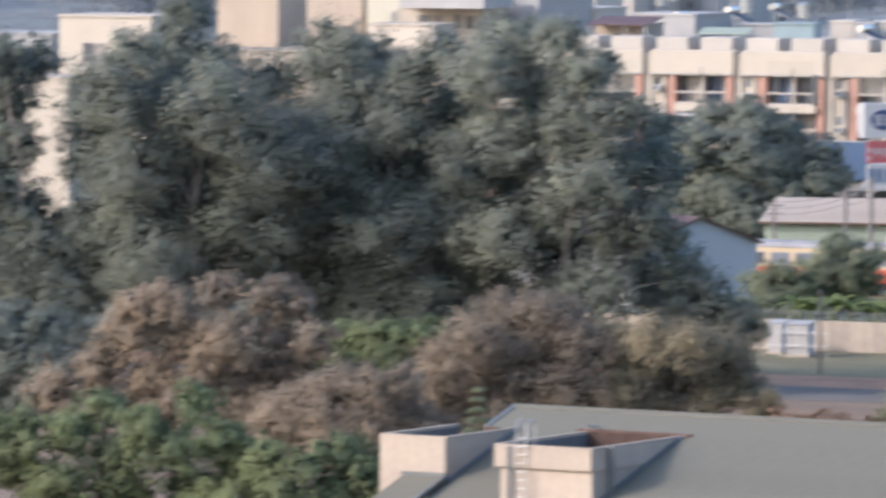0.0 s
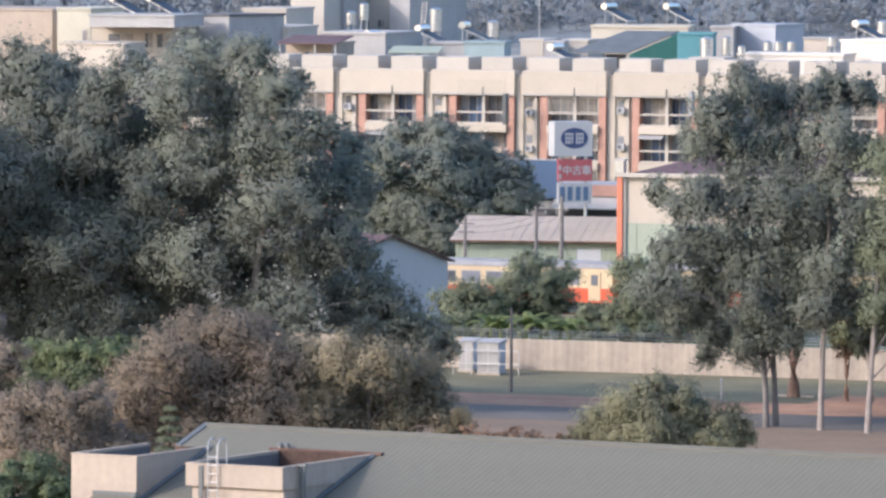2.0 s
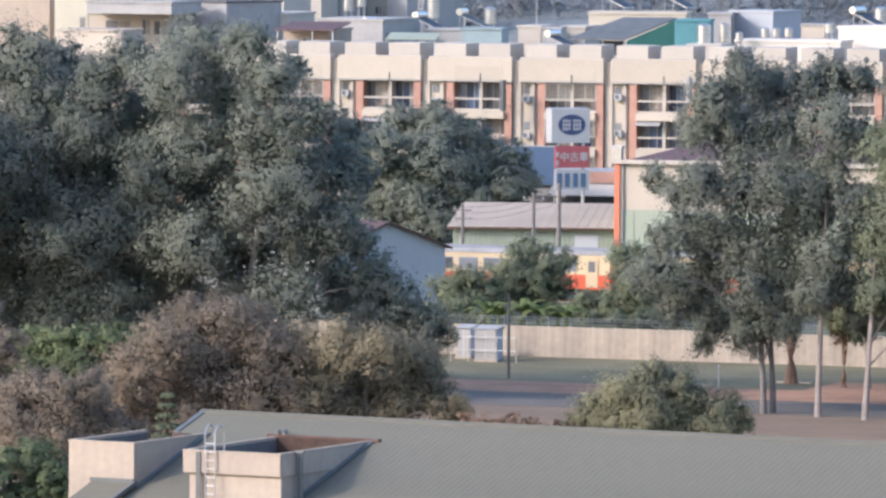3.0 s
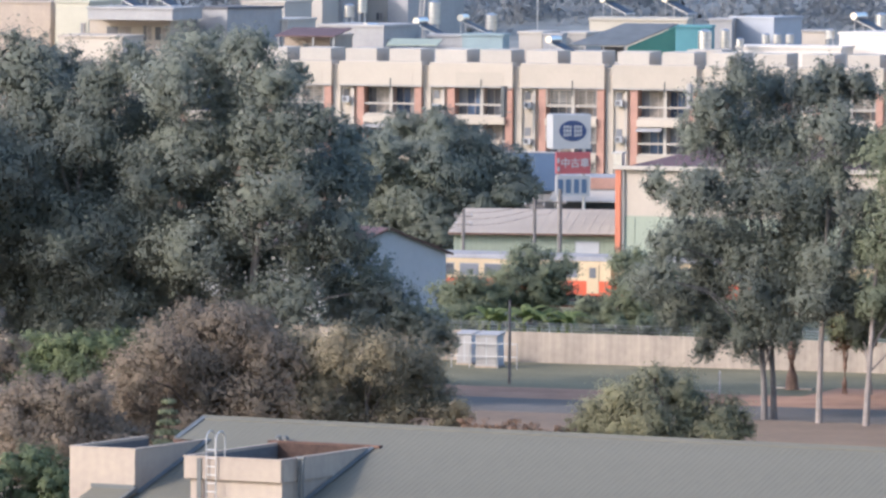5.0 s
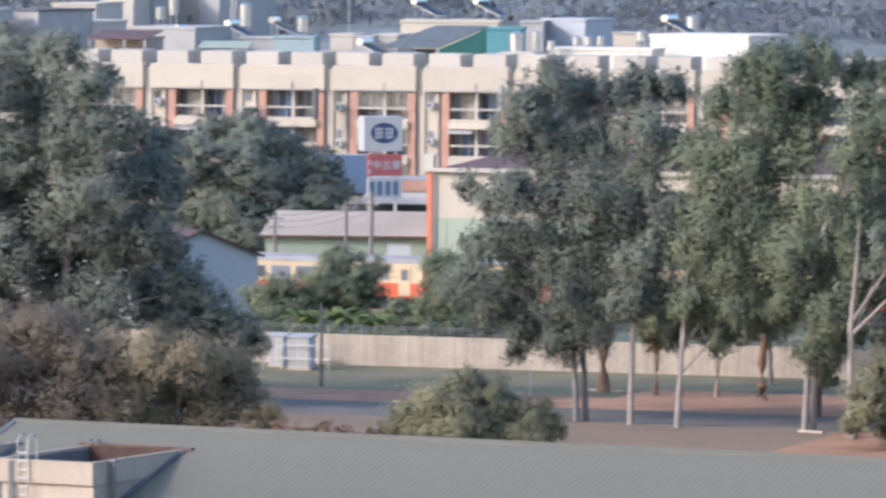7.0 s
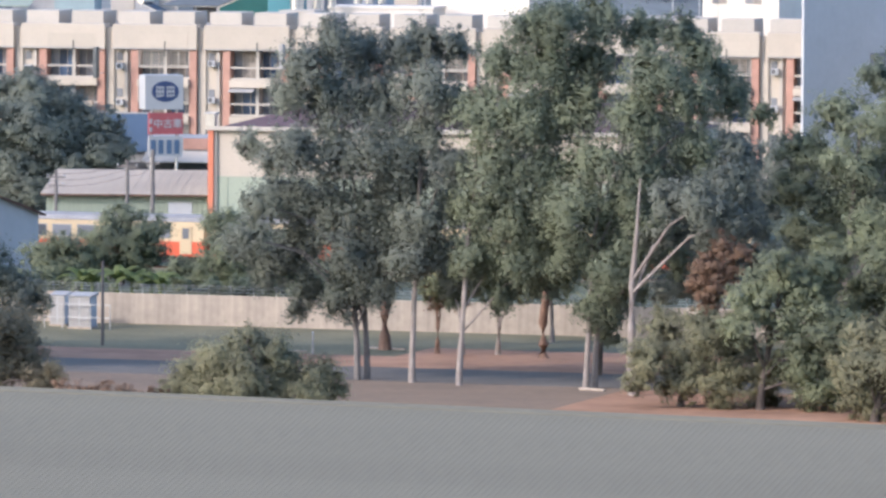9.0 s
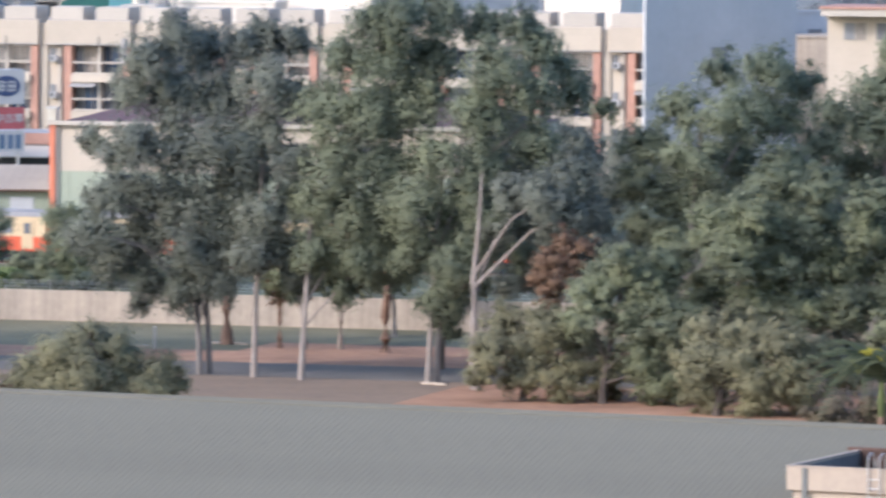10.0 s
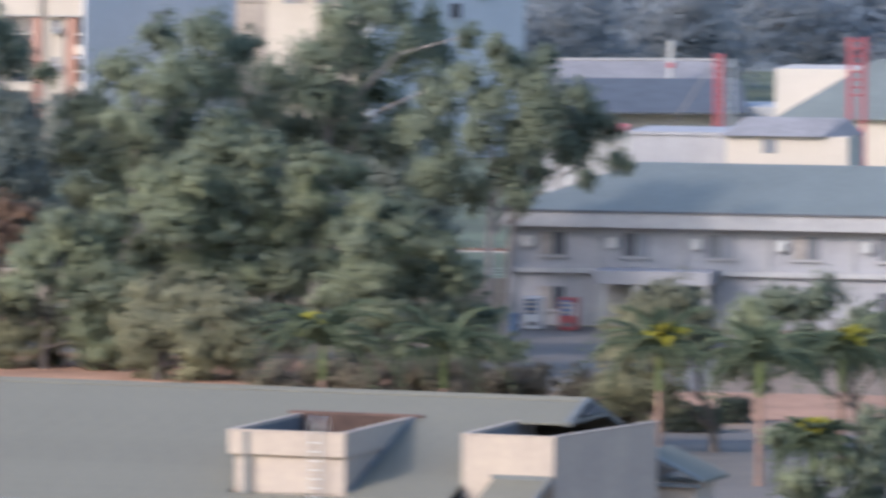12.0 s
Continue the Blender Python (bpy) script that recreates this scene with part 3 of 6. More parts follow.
def cabinet(x, y, w, d, h, label):
    ob = thing("electrical_cabinet", x, y, 0, FA, label, "cabinet", "cabinets on the lawn")
    part("plinth", Build().box(-0.05, w + 0.05, -0.05, d + 0.05, 0, 0.15), M_CONC, ob)
    bevel(part("body", Build().box(0, w, 0, d, 0.15, h), M_BLUEWALL, ob), 0.03)
    bevel(part("roof", Build().profile([(-0.1, h), (-0.1, h + 0.05), (d + 0.1, h + 0.22), (d + 0.1, h)], -0.08, w + 0.08), M_PALEGREY, ob), 0.01)
    for i in range(2):
        part("door", Build().box(0.04 + i * w / 2, (i + 1) * w / 2 - 0.04, -0.02, -0.004, 0.22, h - 0.08), M_PALEGREY, ob)
    return ob


gx, gy = (1.97, 456.55)
cabinet(gx, gy, 1.45, 1.3, 2.05, "pale blue-grey steel cabinet with a sloped lid")
gx, gy = (0.8, 459.01)
cabinet(gx, gy, 1.0, 1.2, 1.95, "pale blue-grey steel cabinet beside its twin")
gx, gy = (0.51, 456.93)
rail = thing("lawn_railing", gx, gy, 0, FA, "grey pipe railing round the cabinets", "railing")
for x in (0, 1.2, 3.1, 4.4):
    part("post", Build().tube([(x, -0.15, 0), (x, -0.15, 1.6)], 0.035, 8), M_GALV, rail)
for z in (0.75, 1.58):
    part("rail", Build().tube([(0, -0.15, z), (4.4, -0.15, z)], 0.03, 8), M_GALV, rail)


for q0, q1, lab in (((30.72, 408.16), (32.04, 406.96), "pale concrete kerb slab on the bare earth"), ((20.13, 439.65), (22.37, 438.28), "low weathered concrete kerb under the trees"), ((14.1, 437.08), (16.3, 436.34), "low weathered concrete kerb under the trees")):
    ln = math.hypot(q1[0] - q0[0], q1[1] - q0[1])
    kb = solo("kerb", Build().box(0, ln, -0.12, 0.12, 0, 0.13), M_CONC, q0[0], q0[1], 0, math.degrees(math.atan2(q1[1] - q0[1], q1[0] - q0[0])), lab, "kerb", "kerbs")
    bevel(kb, 0.03)
gx, gy = (16.57, 434.51)
mp = thing("marker_post", gx, gy, 0, 0, "thin white marker post at the road", "post")
part("post", Build().tube([(0, 0, 0), (0, 0, 1.35)], 0.05, 8), M_SIGNWHITE, mp)
part("cap", Build().tube([(0, 0, 1.352), (0, 0, 1.42)], [0.07, 0.03], 8), M_GALV, mp)


def pole(x, y, h, r, arms, label, name="utility_pole"):
    ob = thing(name, x, y, 0, FA, label, "pole", "utility poles")
    part("post", Build().tube([(0, 0, 0), (0, 0, h)], [r, r * 0.7], 10), M_WOODPOLE, ob)
    for z, w in arms:
        part("crossarm", Build().box(-w, w, -0.06, 0.06, z - 0.06, z + 0.06), M_WOODPOLE, ob)
        for s in (-0.9, 0, 0.9):
            part("insulator", Build().tube([(s * w, 0, z + 0.06), (s * w, 0, z + 0.25)], 0.05, 8), M_SIGNWHITE, ob)
    return ob


gx, gy = (3.99, 441.9)
pole(gx, gy, 5.17, 0.11, [], "thin grey timber post on the lawn")
gx, gy, gz = (1.34, 527, 6.61)
pole(gx, gy, gz, 0.16, [(gz - 0.5, 0.7), (gz - 1.1, 0.6)], "grey power pole beside the railway")
gx, gy, gz = (6.56, 530, 7.24)
pole(gx, gy, gz, 0.17, [(gz - 0.5, 0.8)], "grey power pole beside the railway")
gx, gy, gz = (8.38, 528, 8.09)
pole(gx, gy, gz, 0.2, [(gz - 1.0, 0.5)], "tall grey power pole beside the railway")
w0 = (-3.47, 527, 5.92)
w1 = (1.34, 527, 6.36)
w2 = (6.56, 530, 6.99)
w3 = (8.39, 528, 7.76)
for dz in (0, -0.45, -0.9):
    wire = Build()
    for a, b in ((w0, w1), (w1, w2), (w2, w3)):
        a, b = Vector(a), Vector(b)
        wire.tube([a.lerp(b, s) + Vector((0, 0, dz - 0.25 * math.sin(math.pi * s))) for s in np.linspace(0, 1, 7)], 0.012, 4)
    solo("power_line", wire, M_BLACK, label="thin sagging power line between the poles", category="cable", group="power lines")

# ---- the train ----


def railcar(x, cab):
    """A railcar: cream upper body, orange-red skirt, grey roof, windows let into the side."""
    L = 19.6
    ob = thing("railcar", 0, 0, 0, 0, "cream and orange-red diesel railcar on the track", "train", "railcars")
    ob.matrix_basis = TRACK @ pose(x, 0, 0)
    part("skirt", Build().profile([(-1.42, 0.95), (1.42, 0.95), (1.45, 1.98), (-1.45, 1.98)], 0, L), M_TRAINRED, ob, "orange-red lower body")
    part("underframe", Build().box(0.8, L - 0.8, -1.1, 1.1, 0.45, 0.945), M_BLACK, ob)
    part("body", Build().profile([(-1.40, 1.984), (1.40, 1.984), (1.40, 3.40), (-1.40, 3.40)], 0.02, L - 0.02), M_TRAINCREAM, ob, "cream upper body")
    part("roof", Build().profile([(-1.45, 3.404), (1.45, 3.404), (1.25, 3.68), (0.6, 3.85), (-0.6, 3.85), (-1.25, 3.68)], 0, L), M_TRAINROOF, ob, "grey curved roof")
    part("stripe", Build().box(0.03, L - 0.03, -1.465, -1.452, 1.72, 1.96), M_TRAINRED, ob)
    win = Build().box(0, 1.35, -1.43, -1.405, 2.25, 3.0).mesh("window", M_GLASS)
    fr = Build().box(-0.06, 1.41, -1.415, -1.402, 2.19, 3.06).mesh("window_frame", M_PALEGREY)
    for i in range(8):
        wx = 2.5 + 1.88 * i
        for n, me in (("window", win), ("window_frame", fr)):
            o = part(n, me, None, ob)
            o.matrix_basis = pose(wx, 0, 0)
    for dx in (0.9, L - 1.8):
        part("door", Build().box(dx, dx + 0.9, -1.47, -1.41, 1.1, 3.15), M_TRAINCREAM, ob)
        part("window", Build().box(dx + 0.2, dx + 0.7, -1.48, -1.472, 2.2, 2.95), M_GLASS, ob)
    for wx in (2.2, 4.3, L - 4.3, L - 2.2):
        for s in (-0.72, 0.72):
            part("wheel", Build().tube([(wx, s - 0.06, 0.53), (wx, s + 0.06, 0.53)], 0.42, 16), M_BLACK, ob)
    return ob


gx, gy, gz = (1.49, 522, 0.03)
TRACK = pose(gx, gy, 0.02, 0, 0, FA)
for k in range(-1, 3):
    railcar(-8 + 20.2 * k, k == 3)
tr = thing("railway_track", 0, 0, 0, 0, "railway track on a low gravel bed", "track", kind="structure")
tr.matrix_basis = TRACK
part("ballast", Build().profile([(-2.2, -0.4), (2.2, -0.4), (1.6, 0.0), (-1.6, 0.0)], -80, 160), M_CONC, tr)
for s in (-0.55, 0.55):
    part("rail", Build().box(-80, 160, s - 0.035, s + 0.035, 0.0, 0.12), M_RUST, tr)

# ---- houses and sheds behind the track ----
gx, gy, gz = (-4.02, 508, 6.22)
gab = thing("white_shed", gx, gy, 0, -52, "white gabled shed with a maroon sheet roof", "shed")
part("wall", Build().hull([(0, -5.2, 0), (0, 5.2, 0), (0, 5.2, gz - 1.9), (0, 0, gz - 0.12), (0, -5.2, gz - 1.9)],
                          [(-16, -5.2, 0), (-16, 5.2, 0), (-16, 5.2, gz - 1.9), (-16, 0, gz - 0.12), (-16, -5.2, gz - 1.9)]), M_SHEDGREY, gab)
for s in (1, -1):
    part("roof", Build().hull([(0.3, 0, gz), (0.3, s * 5.6, gz - 1.95), (0.3, s * 5.6, gz - 2.05), (0.3, 0, gz - 0.11)],
                              [(-16.3, 0, gz), (-16.3, s * 5.6, gz - 1.95), (-16.3, s * 5.6, gz - 2.05), (-16.3, 0, gz - 0.11)]), M_MAROON, gab)
    part("barge_board", Build().hull([(0.31, 0, gz + 0.02), (0.31, s * 5.6, gz - 1.93), (0.31, s * 5.6, gz - 2.1), (0.31, 0, gz - 0.14)],
                                     [(0.36, 0, gz + 0.02), (0.36, s * 5.6, gz - 1.93), (0.36, s * 5.6, gz - 2.1), (0.36, 0, gz - 0.14)]), M_RUST, gab)
gx, gy, gz = (0.13, 540, 2.68)
cp = thing("carport", gx, gy, 0, FA, "flat dark-roofed carport with a white back wall", "carport")
part("roof", Build().box(0, 3.9, -2, 2, gz - 0.16, gz), M_RUST, cp)
part("back_wall", Build().box(0.1, 3.7, 1.6, 1.8, 0, gz - 0.165), M_WHITE, cp)
for x in (0.15, 1.9, 3.6):
    part("post", Build().box(x, x + 0.12, -1.8, -1.68, 0, gz - 0.165), M_GALV, cp)
gx, gy, gz = (0.67, 545, 4.03)
wh = thing("pale_green_warehouse", gx, gy, 0, -6, "pale green sheet-sided warehouse with a faded tan roof", "warehouse")
WHW = 13.39
part("wall", Build().box(0, WHW, 0, 14, 0, gz - 0.15), M_PALEGREEN, wh)
ribm = Build().box(-0.03, 0.03, -0.045, -0.002, 0.05, gz - 0.2).mesh("siding_rib", M_PALEGREEN)
for i in range(36):
    part("siding_rib", ribm, None, wh).matrix_basis = pose(0.2 + i * (WHW - 0.4) / 35, 0, 0)
part("roof", Build().profile([(-0.5, gz), (12, gz + 1.25), (12, gz + 1.1), (-0.5, gz - 0.14)], -0.4, WHW + 0.3), M_TANROOF, wh)
part("gutter", Build().box(-0.4, WHW + 0.3, -0.66, -0.52, gz - 0.16, gz - 0.02), M_RUST, wh)
part("door", Build().box(9.2, 11.0, -0.06, -0.05, 0, gz - 0.6), M_BLUEWALL, wh, "pale blue sliding door")
ribr = Build().hull([(-0.04, -0.45, gz + 0.02), (0.04, -0.45, gz + 0.02), (0.04, 12, gz + 1.265), (-0.04, 12, gz + 1.265)],
                    [(-0.03, -0.45, gz + 0.026), (0.03, -0.45, gz + 0.026), (0.03, 12, gz + 1.271), (-0.03, 12, gz + 1.271)]).mesh("roof_rib", M_TANROOF)
for i in range(18):
    part("roof_rib", ribr, None, wh).matrix_basis = pose(0.3 + i * (WHW - 0.6) / 17, 0, 0)

gx, gy, gz = (12.78, 540, 9.34)
gr = thing("market_hall", gx, gy, 0, -18, "cream and pale green hall with an orange corner post", "building")
part("upper_wall", Build().box(0.65, 34, 0, 22, 5.6, gz - 0.3), M_WHITE, gr)
part("lower_wall", Build().box(0.65, 34, -0.02, 22, 0, 5.597), M_PALEGREEN, gr)
part("corner_post", Build().box(0.0, 0.42, -0.35, 0.3, 0, gz - 0.3), M_ORANGE, gr, "orange corner post")
part("corner_strip", Build().box(0.43, 0.64, -0.2, 0.2, 0, gz - 0.3), M_WHITE2, gr)
part("fascia", Build().box(-0.1, 34.3, -0.5, -0.3, gz - 0.29, gz + 0.02), M_WHITE2, gr)
part("roof", Build().hull([(0.0, -0.29, gz - 0.28), (34.2, -0.29, gz - 0.28), (34.2, 22.3, gz - 0.28), (0.0, 22.3, gz - 0.28)],
                          [(6.5, 10.5, gz + 1.7), (28, 10.5, gz + 1.7), (28, 11.5, gz + 1.7), (6.5, 11.5, gz + 1.7)]), M_MAROON, gr)
for i in range(17):
    part("siding_rib", Build().box(1.4 + i * 1.9, 1.46 + i * 1.9, -0.07, -0.022, 0.1, 5.5), M_PALEGREEN, gr)
for i in range(4):
    part("window", Build().box(5 + 6.2 * i, 7.6 + 6.2 * i, -0.05, -0.004, 6.3, 7.9), M_GLASS, gr)
bx = thing("roof_ventilator", gx, gy, gz - 0.3, -18, "silver steel ventilator box on the hall's corner", "vent")
part("box", Build().box(-0.35, 0.35, 0.2, 0.9, 0.02, 1.15), M_STEEL, bx)
part("cap", Build().box(-0.45, 0.45, 0.1, 1.0, 1.155, 1.3), M_GALV, bx)

# ---- sign tower ----
gx, gy, gz = (8.82, 596, 11.15)
sg = thing("sign_tower", gx, gy, 0, 14, "tall roadside sign with white, red and blue panels on posts", "sign")
k = 0.05
part("sign_panel", Build().box(0, 65 * k, 0, 1.9, gz - 57 * k, gz), M_SIGNWHITE, sg, "white panel with a navy oval")
ov = [(34 * k + 23 * k * math.cos(a), gz - 27 * k + 17 * k * math.sin(a)) for a in np.linspace(0, 2 * math.pi, 32, endpoint=False)]
part("oval", Build().profile_y(ov, -0.03, -0.004), M_SIGNNAVY, sg)
for cx in (25, 43):
    for dx, z0, z1 in ((-5, -10, 9), (0, -10, 9), (5, -8, 8)):
        part("lettering_bar", Build().box((cx + dx - 1) * k, (cx + dx + 1) * k, -0.045, -0.034, gz + (-27 + z0) * k, gz + (-27 + z1) * k), M_SIGNWHITE, sg)
    for z in (-7, 0, 7):
        part("lettering_bar", Build().box((cx - 7) * k, (cx + 7) * k, -0.06, -0.047, gz + (-27 + z - 1) * k, gz + (-27 + z + 1) * k), M_SIGNWHITE, sg)
part("sign_panel", Build().box(7 * k, 65 * k, 0.05, 0.45, gz - 98 * k, gz - 62 * k), M_SIGNRED, sg, "red panel with white bars")
for i, ch_ in enumerate("中古車"):
    cu = bpy.data.curves.new("lettering", "FONT")
    cu.body, cu.size, cu.extrude, cu.offset = ch_, 16.5 * k, 0.012, 0.012
    tx = new("lettering", cu)
    bpy.context.view_layer.update()
    me = bpy.data.meshes.new_from_object(tx.evaluated_get(bpy.context.evaluated_depsgraph_get()))
    bpy.data.objects.remove(tx)
    me.materials.clear()
    me.materials.append(M_SIGNWHITE)
    part("lettering", me, None, sg).matrix_basis = pose((14 + 16.5 * i) * k, 0.035, gz - 86 * k, 90)
for z in (-76, -90):
    part("lettering_bar", Build().box(8.2 * k, 12.2 * k, 0.02, 0.046, gz + (z - 4) * k, gz + (z + 4) * k), M_SIGNWHITE, sg)
part("sign_panel", Build().box(7 * k, 65 * k, 0.05, 0.45, gz - 135 * k, gz - 101 * k), M_SIGNWHITE, sg, "pale panel with dark blue bars")
for cx in (14, 27, 41, 54):
    part("lettering_bar", Build().box((cx - 4) * k, (cx + 4) * k, 0.02, 0.046, gz - 130 * k, gz - 107 * k), M_BLUESHEET, sg)
for x in (12, 55):
    part("post", Build().tube([(x * k, 0.25, 0), (x * k, 0.25, gz - 0.2)], 0.14, 10), M_GALV, sg)
gx, gy, gz = (4.54, 612, 7.36)
bb = thing("blue_billboard", gx, gy, 0, -14, "plain blue sheet billboard on steel posts", "billboard")
part("panel", Build().box(0, 104 * k, 0, 0.3, gz - 64 * k, gz), M_BLUESHEET, bb)
part("top_rail", Build().box(-0.05, 104 * k + 0.05, -0.05, 0.35, gz + 0.003, gz + 0.12), M_SIGNWHITE, bb)
for x in (20, 60, 95):
    part("post", Build().box(x * k, x * k + 0.15, 0.31, 0.46, 0, gz - 0.1), M_GALV, bb)
gx, gy, gz = (12.16, 610, 5.34)
sh = thing("low_shop", gx, gy, 0, -14, "low shop with an orange front and white awning", "shop")
part("wall", Build().box(-6, 3, 0.5, 8, 0, gz), M_PALEGREY, sh)
part("orange_band", Build().box(0, 2.2, 0.4, 0.49, gz - 0.95, gz), M_REDTILE, sh)
part("awning", Build().profile([(-1.2, gz - 1.9), (0.39, gz - 1.1), (0.39, gz - 1.2), (-1.2, gz - 2.0)], -3.2, 2.6), M_WHITE2, sh)
# no hole: a dark panel painted as the shade inside the shop
part("opening", Build().box(-5, 2.6, 0.42, 0.49, 0, gz - 2.1), M_DARKIN, sh)

# ---- the terrace of town houses ----
RX, RY, RA, RT = -13.2, 660.0, -16.5, 13.72
BAY = 8.58


def row_house(first):
    ob = thing("town_house", 0, 0, 0, 0, "cream four-storey town house with orange-red pilasters and balconies", "house", "terrace of town houses")
    part("core_wall", Build().box(0.0, BAY, 1.5, 11, 0, RT - 1.0), M_WHITE, ob)
    part("recess_wall", Build().box(0.0, 0.717, 0.35, 1.497, 0, RT - 0.3), M_WHITE, ob)
    part("stair_wall", Build().box(0.72, 2.38, 0.55, 1.497, 0, RT - 2.3), M_WHITE, ob)
    part("fin", Build().box(1.75, 2.05, 0.2, 0.547, 0, RT - 2.3), M_WHITE2, ob)
    bevel(part("parapet", Build().box(0.72, BAY - 0.003, -0.15, 1.49, RT - 2.27, RT), M_WHITE, ob), 0.04)
    part("parapet_panel", Build().box(3.2, 7.7, -0.18, -0.155, RT - 2.1, RT - 0.85), M_WHITE, ob)
    part("downpipe", Build().tube([(5.6, -0.22, RT - 2.9), (5.6, -0.22, RT - 1.5)], 0.05, 6), M_FLASH, ob)
    part("parapet_line", Build().box(0.75, BAY - 0.05, -0.20, -0.157, RT - 2.24, RT - 2.12), M_PALEGREY, ob)
    for x in (2.4, 7.85):
        part("pilaster", Build().box(x, x + 0.66, 0, 1.497, 0, RT - 2.275), M_REDTILE, ob, "orange-red tiled pilaster")
    part("divider", Build().box(5.46, 5.74, 0.05, 1.497, 0, RT - 2.275), M_WHITE2, ob)
    for s in range(4):
        zt = RT - 2.28 - 3.28 * s
        zb = max(0.0, zt - 2.62)
        if s:
            part("floor_slab", Build().box(3.065, 7.845, -0.35, 1.49, zt + 0.01, zt + 0.65), M_WHITE, ob)
        for wi, (x0, x1) in enumerate(((3.1, 5.44), (5.76, 7.84))):
            m = (M_GLASSBLUE, M_GLASS, M_CURTAIN)[(s + wi + first) % 3]
            fr = part("window_frame", Build().box(x0, x1, 1.30, 1.36, zb + 0.02, zt - 0.02), M_WHITE2, ob)
            n = 3
            for i in range(n):
                a = x0 + 0.06 + i * (x1 - x0 - 0.06) / n
                b = x0 + (i + 1) * (x1 - x0 - 0.06) / n
                for z0, z1 in ((zb + 0.12, zb + 0.98), (zb + 1.06, zt - 0.12)):
                    p = part("pane", Build().box(a, b, 1.275, 1.298, z0, z1), m if (i + wi) % 3 else M_GLASS, fr)
            part("railing", Build().box(x0 + 0.01, x1 - 0.01, 0.06, 0.12, zb + 1.02, zb + 1.18), M_WHITE2, ob)
            part("railing", Build().box(x0 + 0.01, x1 - 0.01, 0.06, 0.12, zb + 0.02, zb + 0.20), M_WHITE2, ob)
        if first == 1 and s < 3:
            deep = -0.25 if s else 0.02
            for k in range(6):
                part("grille_bar", Build().box(3.1, 7.82, deep, deep + 0.05, zb + 1.25 + 0.24 * k, zb + 1.31 + 0.24 * k), M_WHITE2, ob)
            for gx_ in (3.12, 4.3, 5.6, 6.8, 7.76):
                part("grille_bar", Build().box(gx_, gx_ + 0.06, deep - 0.005, deep + 0.055, zb + 1.2, zt - 0.05), M_WHITE2, ob)
        if first == 2 and s == 1:
            part("awning", Build().profile([(-0.9, zt - 0.35), (-0.02, zt - 0.05), (-0.02, zt - 0.12), (-0.9, zt - 0.42)], 3.1, 5.4), M_PALEGREY, ob)
        if first == 0 and s == 1:
            part("wall_box", Build().box(6.2, 7.6, -0.75, -0.355, zb + 0.25, zb + 1.25), M_CREAM, ob)
        ac = part("air_conditioner", Build().box(1.02, 1.72, -0.28, 0.195, zt - 1.72 + 0.3 * (first - 1), zt - 1.2 + 0.3 * (first - 1)), M_SIGNWHITE, ob)
        part("fan_grille", Build().tube([(1.3, -0.3, zt - 1.46 + 0.3 * (first - 1)), (1.3, -0.285, zt - 1.46 + 0.3 * (first - 1))], 0.2, 12), M_DARKIN, ac)
        part("bracket", Build().box(1.05, 1.69, -0.2, 0.545, zt - 1.79 + 0.3 * (first - 1), zt - 1.73 + 0.3 * (first - 1)), M_GALV, ac)
        part("small_window", Build().box(0.95, 1.5, 0.50, 0.547, zt - 1.0, zt - 0.25), M_GLASS, ob)
    for x0 in (0.3, 4.5):
        part("roof_parapet", Build().box(x0, x0 + 2.95, 3.2, 7.6, RT - 0.99, RT + 1.08), M_WHITE2, ob)
    part("roof_slab", Build().box(0.0, BAY, 1.51, 11, RT - 0.995, RT - 0.6), M_CONC, ob)
    return ob


RM = pose(RX, RY, 0, 0, 0, RA)
houses = [row_house(i) for i in range(3)]
for i, h in enumerate(houses):
    h.matrix_basis = RM @ pose(2.95 + BAY * (i - 2), 0, 0)
for i in range(3, 12):
    copy_thing(houses[i % 3], RM @ pose(2.95 + BAY * (i - 2), 0, 0))


# ---- roofs and blocks behind the terrace ----
def block(name, at, w, deep, m, label, rz=-16.5, wins=(), roof=None, below=None, cat="building", side=()):
    """A plain block from the ground up to at[2], its front left top corner at that place; wins: (x0, x1, z0, z1) below the top."""
    x, y, z = at
    ob = thing(name, x, y, 0, rz, label, cat)
    part("wall", Build().box(0, w, 0, deep, z - below if below else 0, z), m, ob)
    part("roof_edge", Build().box(-0.12, w + 0.12, -0.12, deep + 0.12, z + 0.003, z + 0.22), roof or m, ob)
    for x0, x1, z0, z1 in wins:
        fr = part("window", Build().box(x0, x1, -0.06, -0.003, z - z1, z - z0), M_WHITE2, ob)
        part("pane", Build().box(x0 + 0.08, (x0 + x1) / 2 - 0.04, -0.09, -0.063, z - z1 + 0.08, z - z0 - 0.08), M_GLASS, fr)
        part("pane", Build().box((x0 + x1) / 2 + 0.04, x1 - 0.08, -0.09, -0.063, z - z1 + 0.08, z - z0 - 0.08), M_CURTAIN, fr)
    for y0, y1, z0, z1 in side:
        part("window", Build().box(w + 0.003, w + 0.05, y0, y1, z - z1, z - z0), M_GLASS, ob)
        part("sill", Build().box(w + 0.003, w + 0.14, y0 - 0.1, y1 + 0.1, z - z1 - 0.12, z - z1 - 0.004), M_PALEGREY, ob)
    return ob


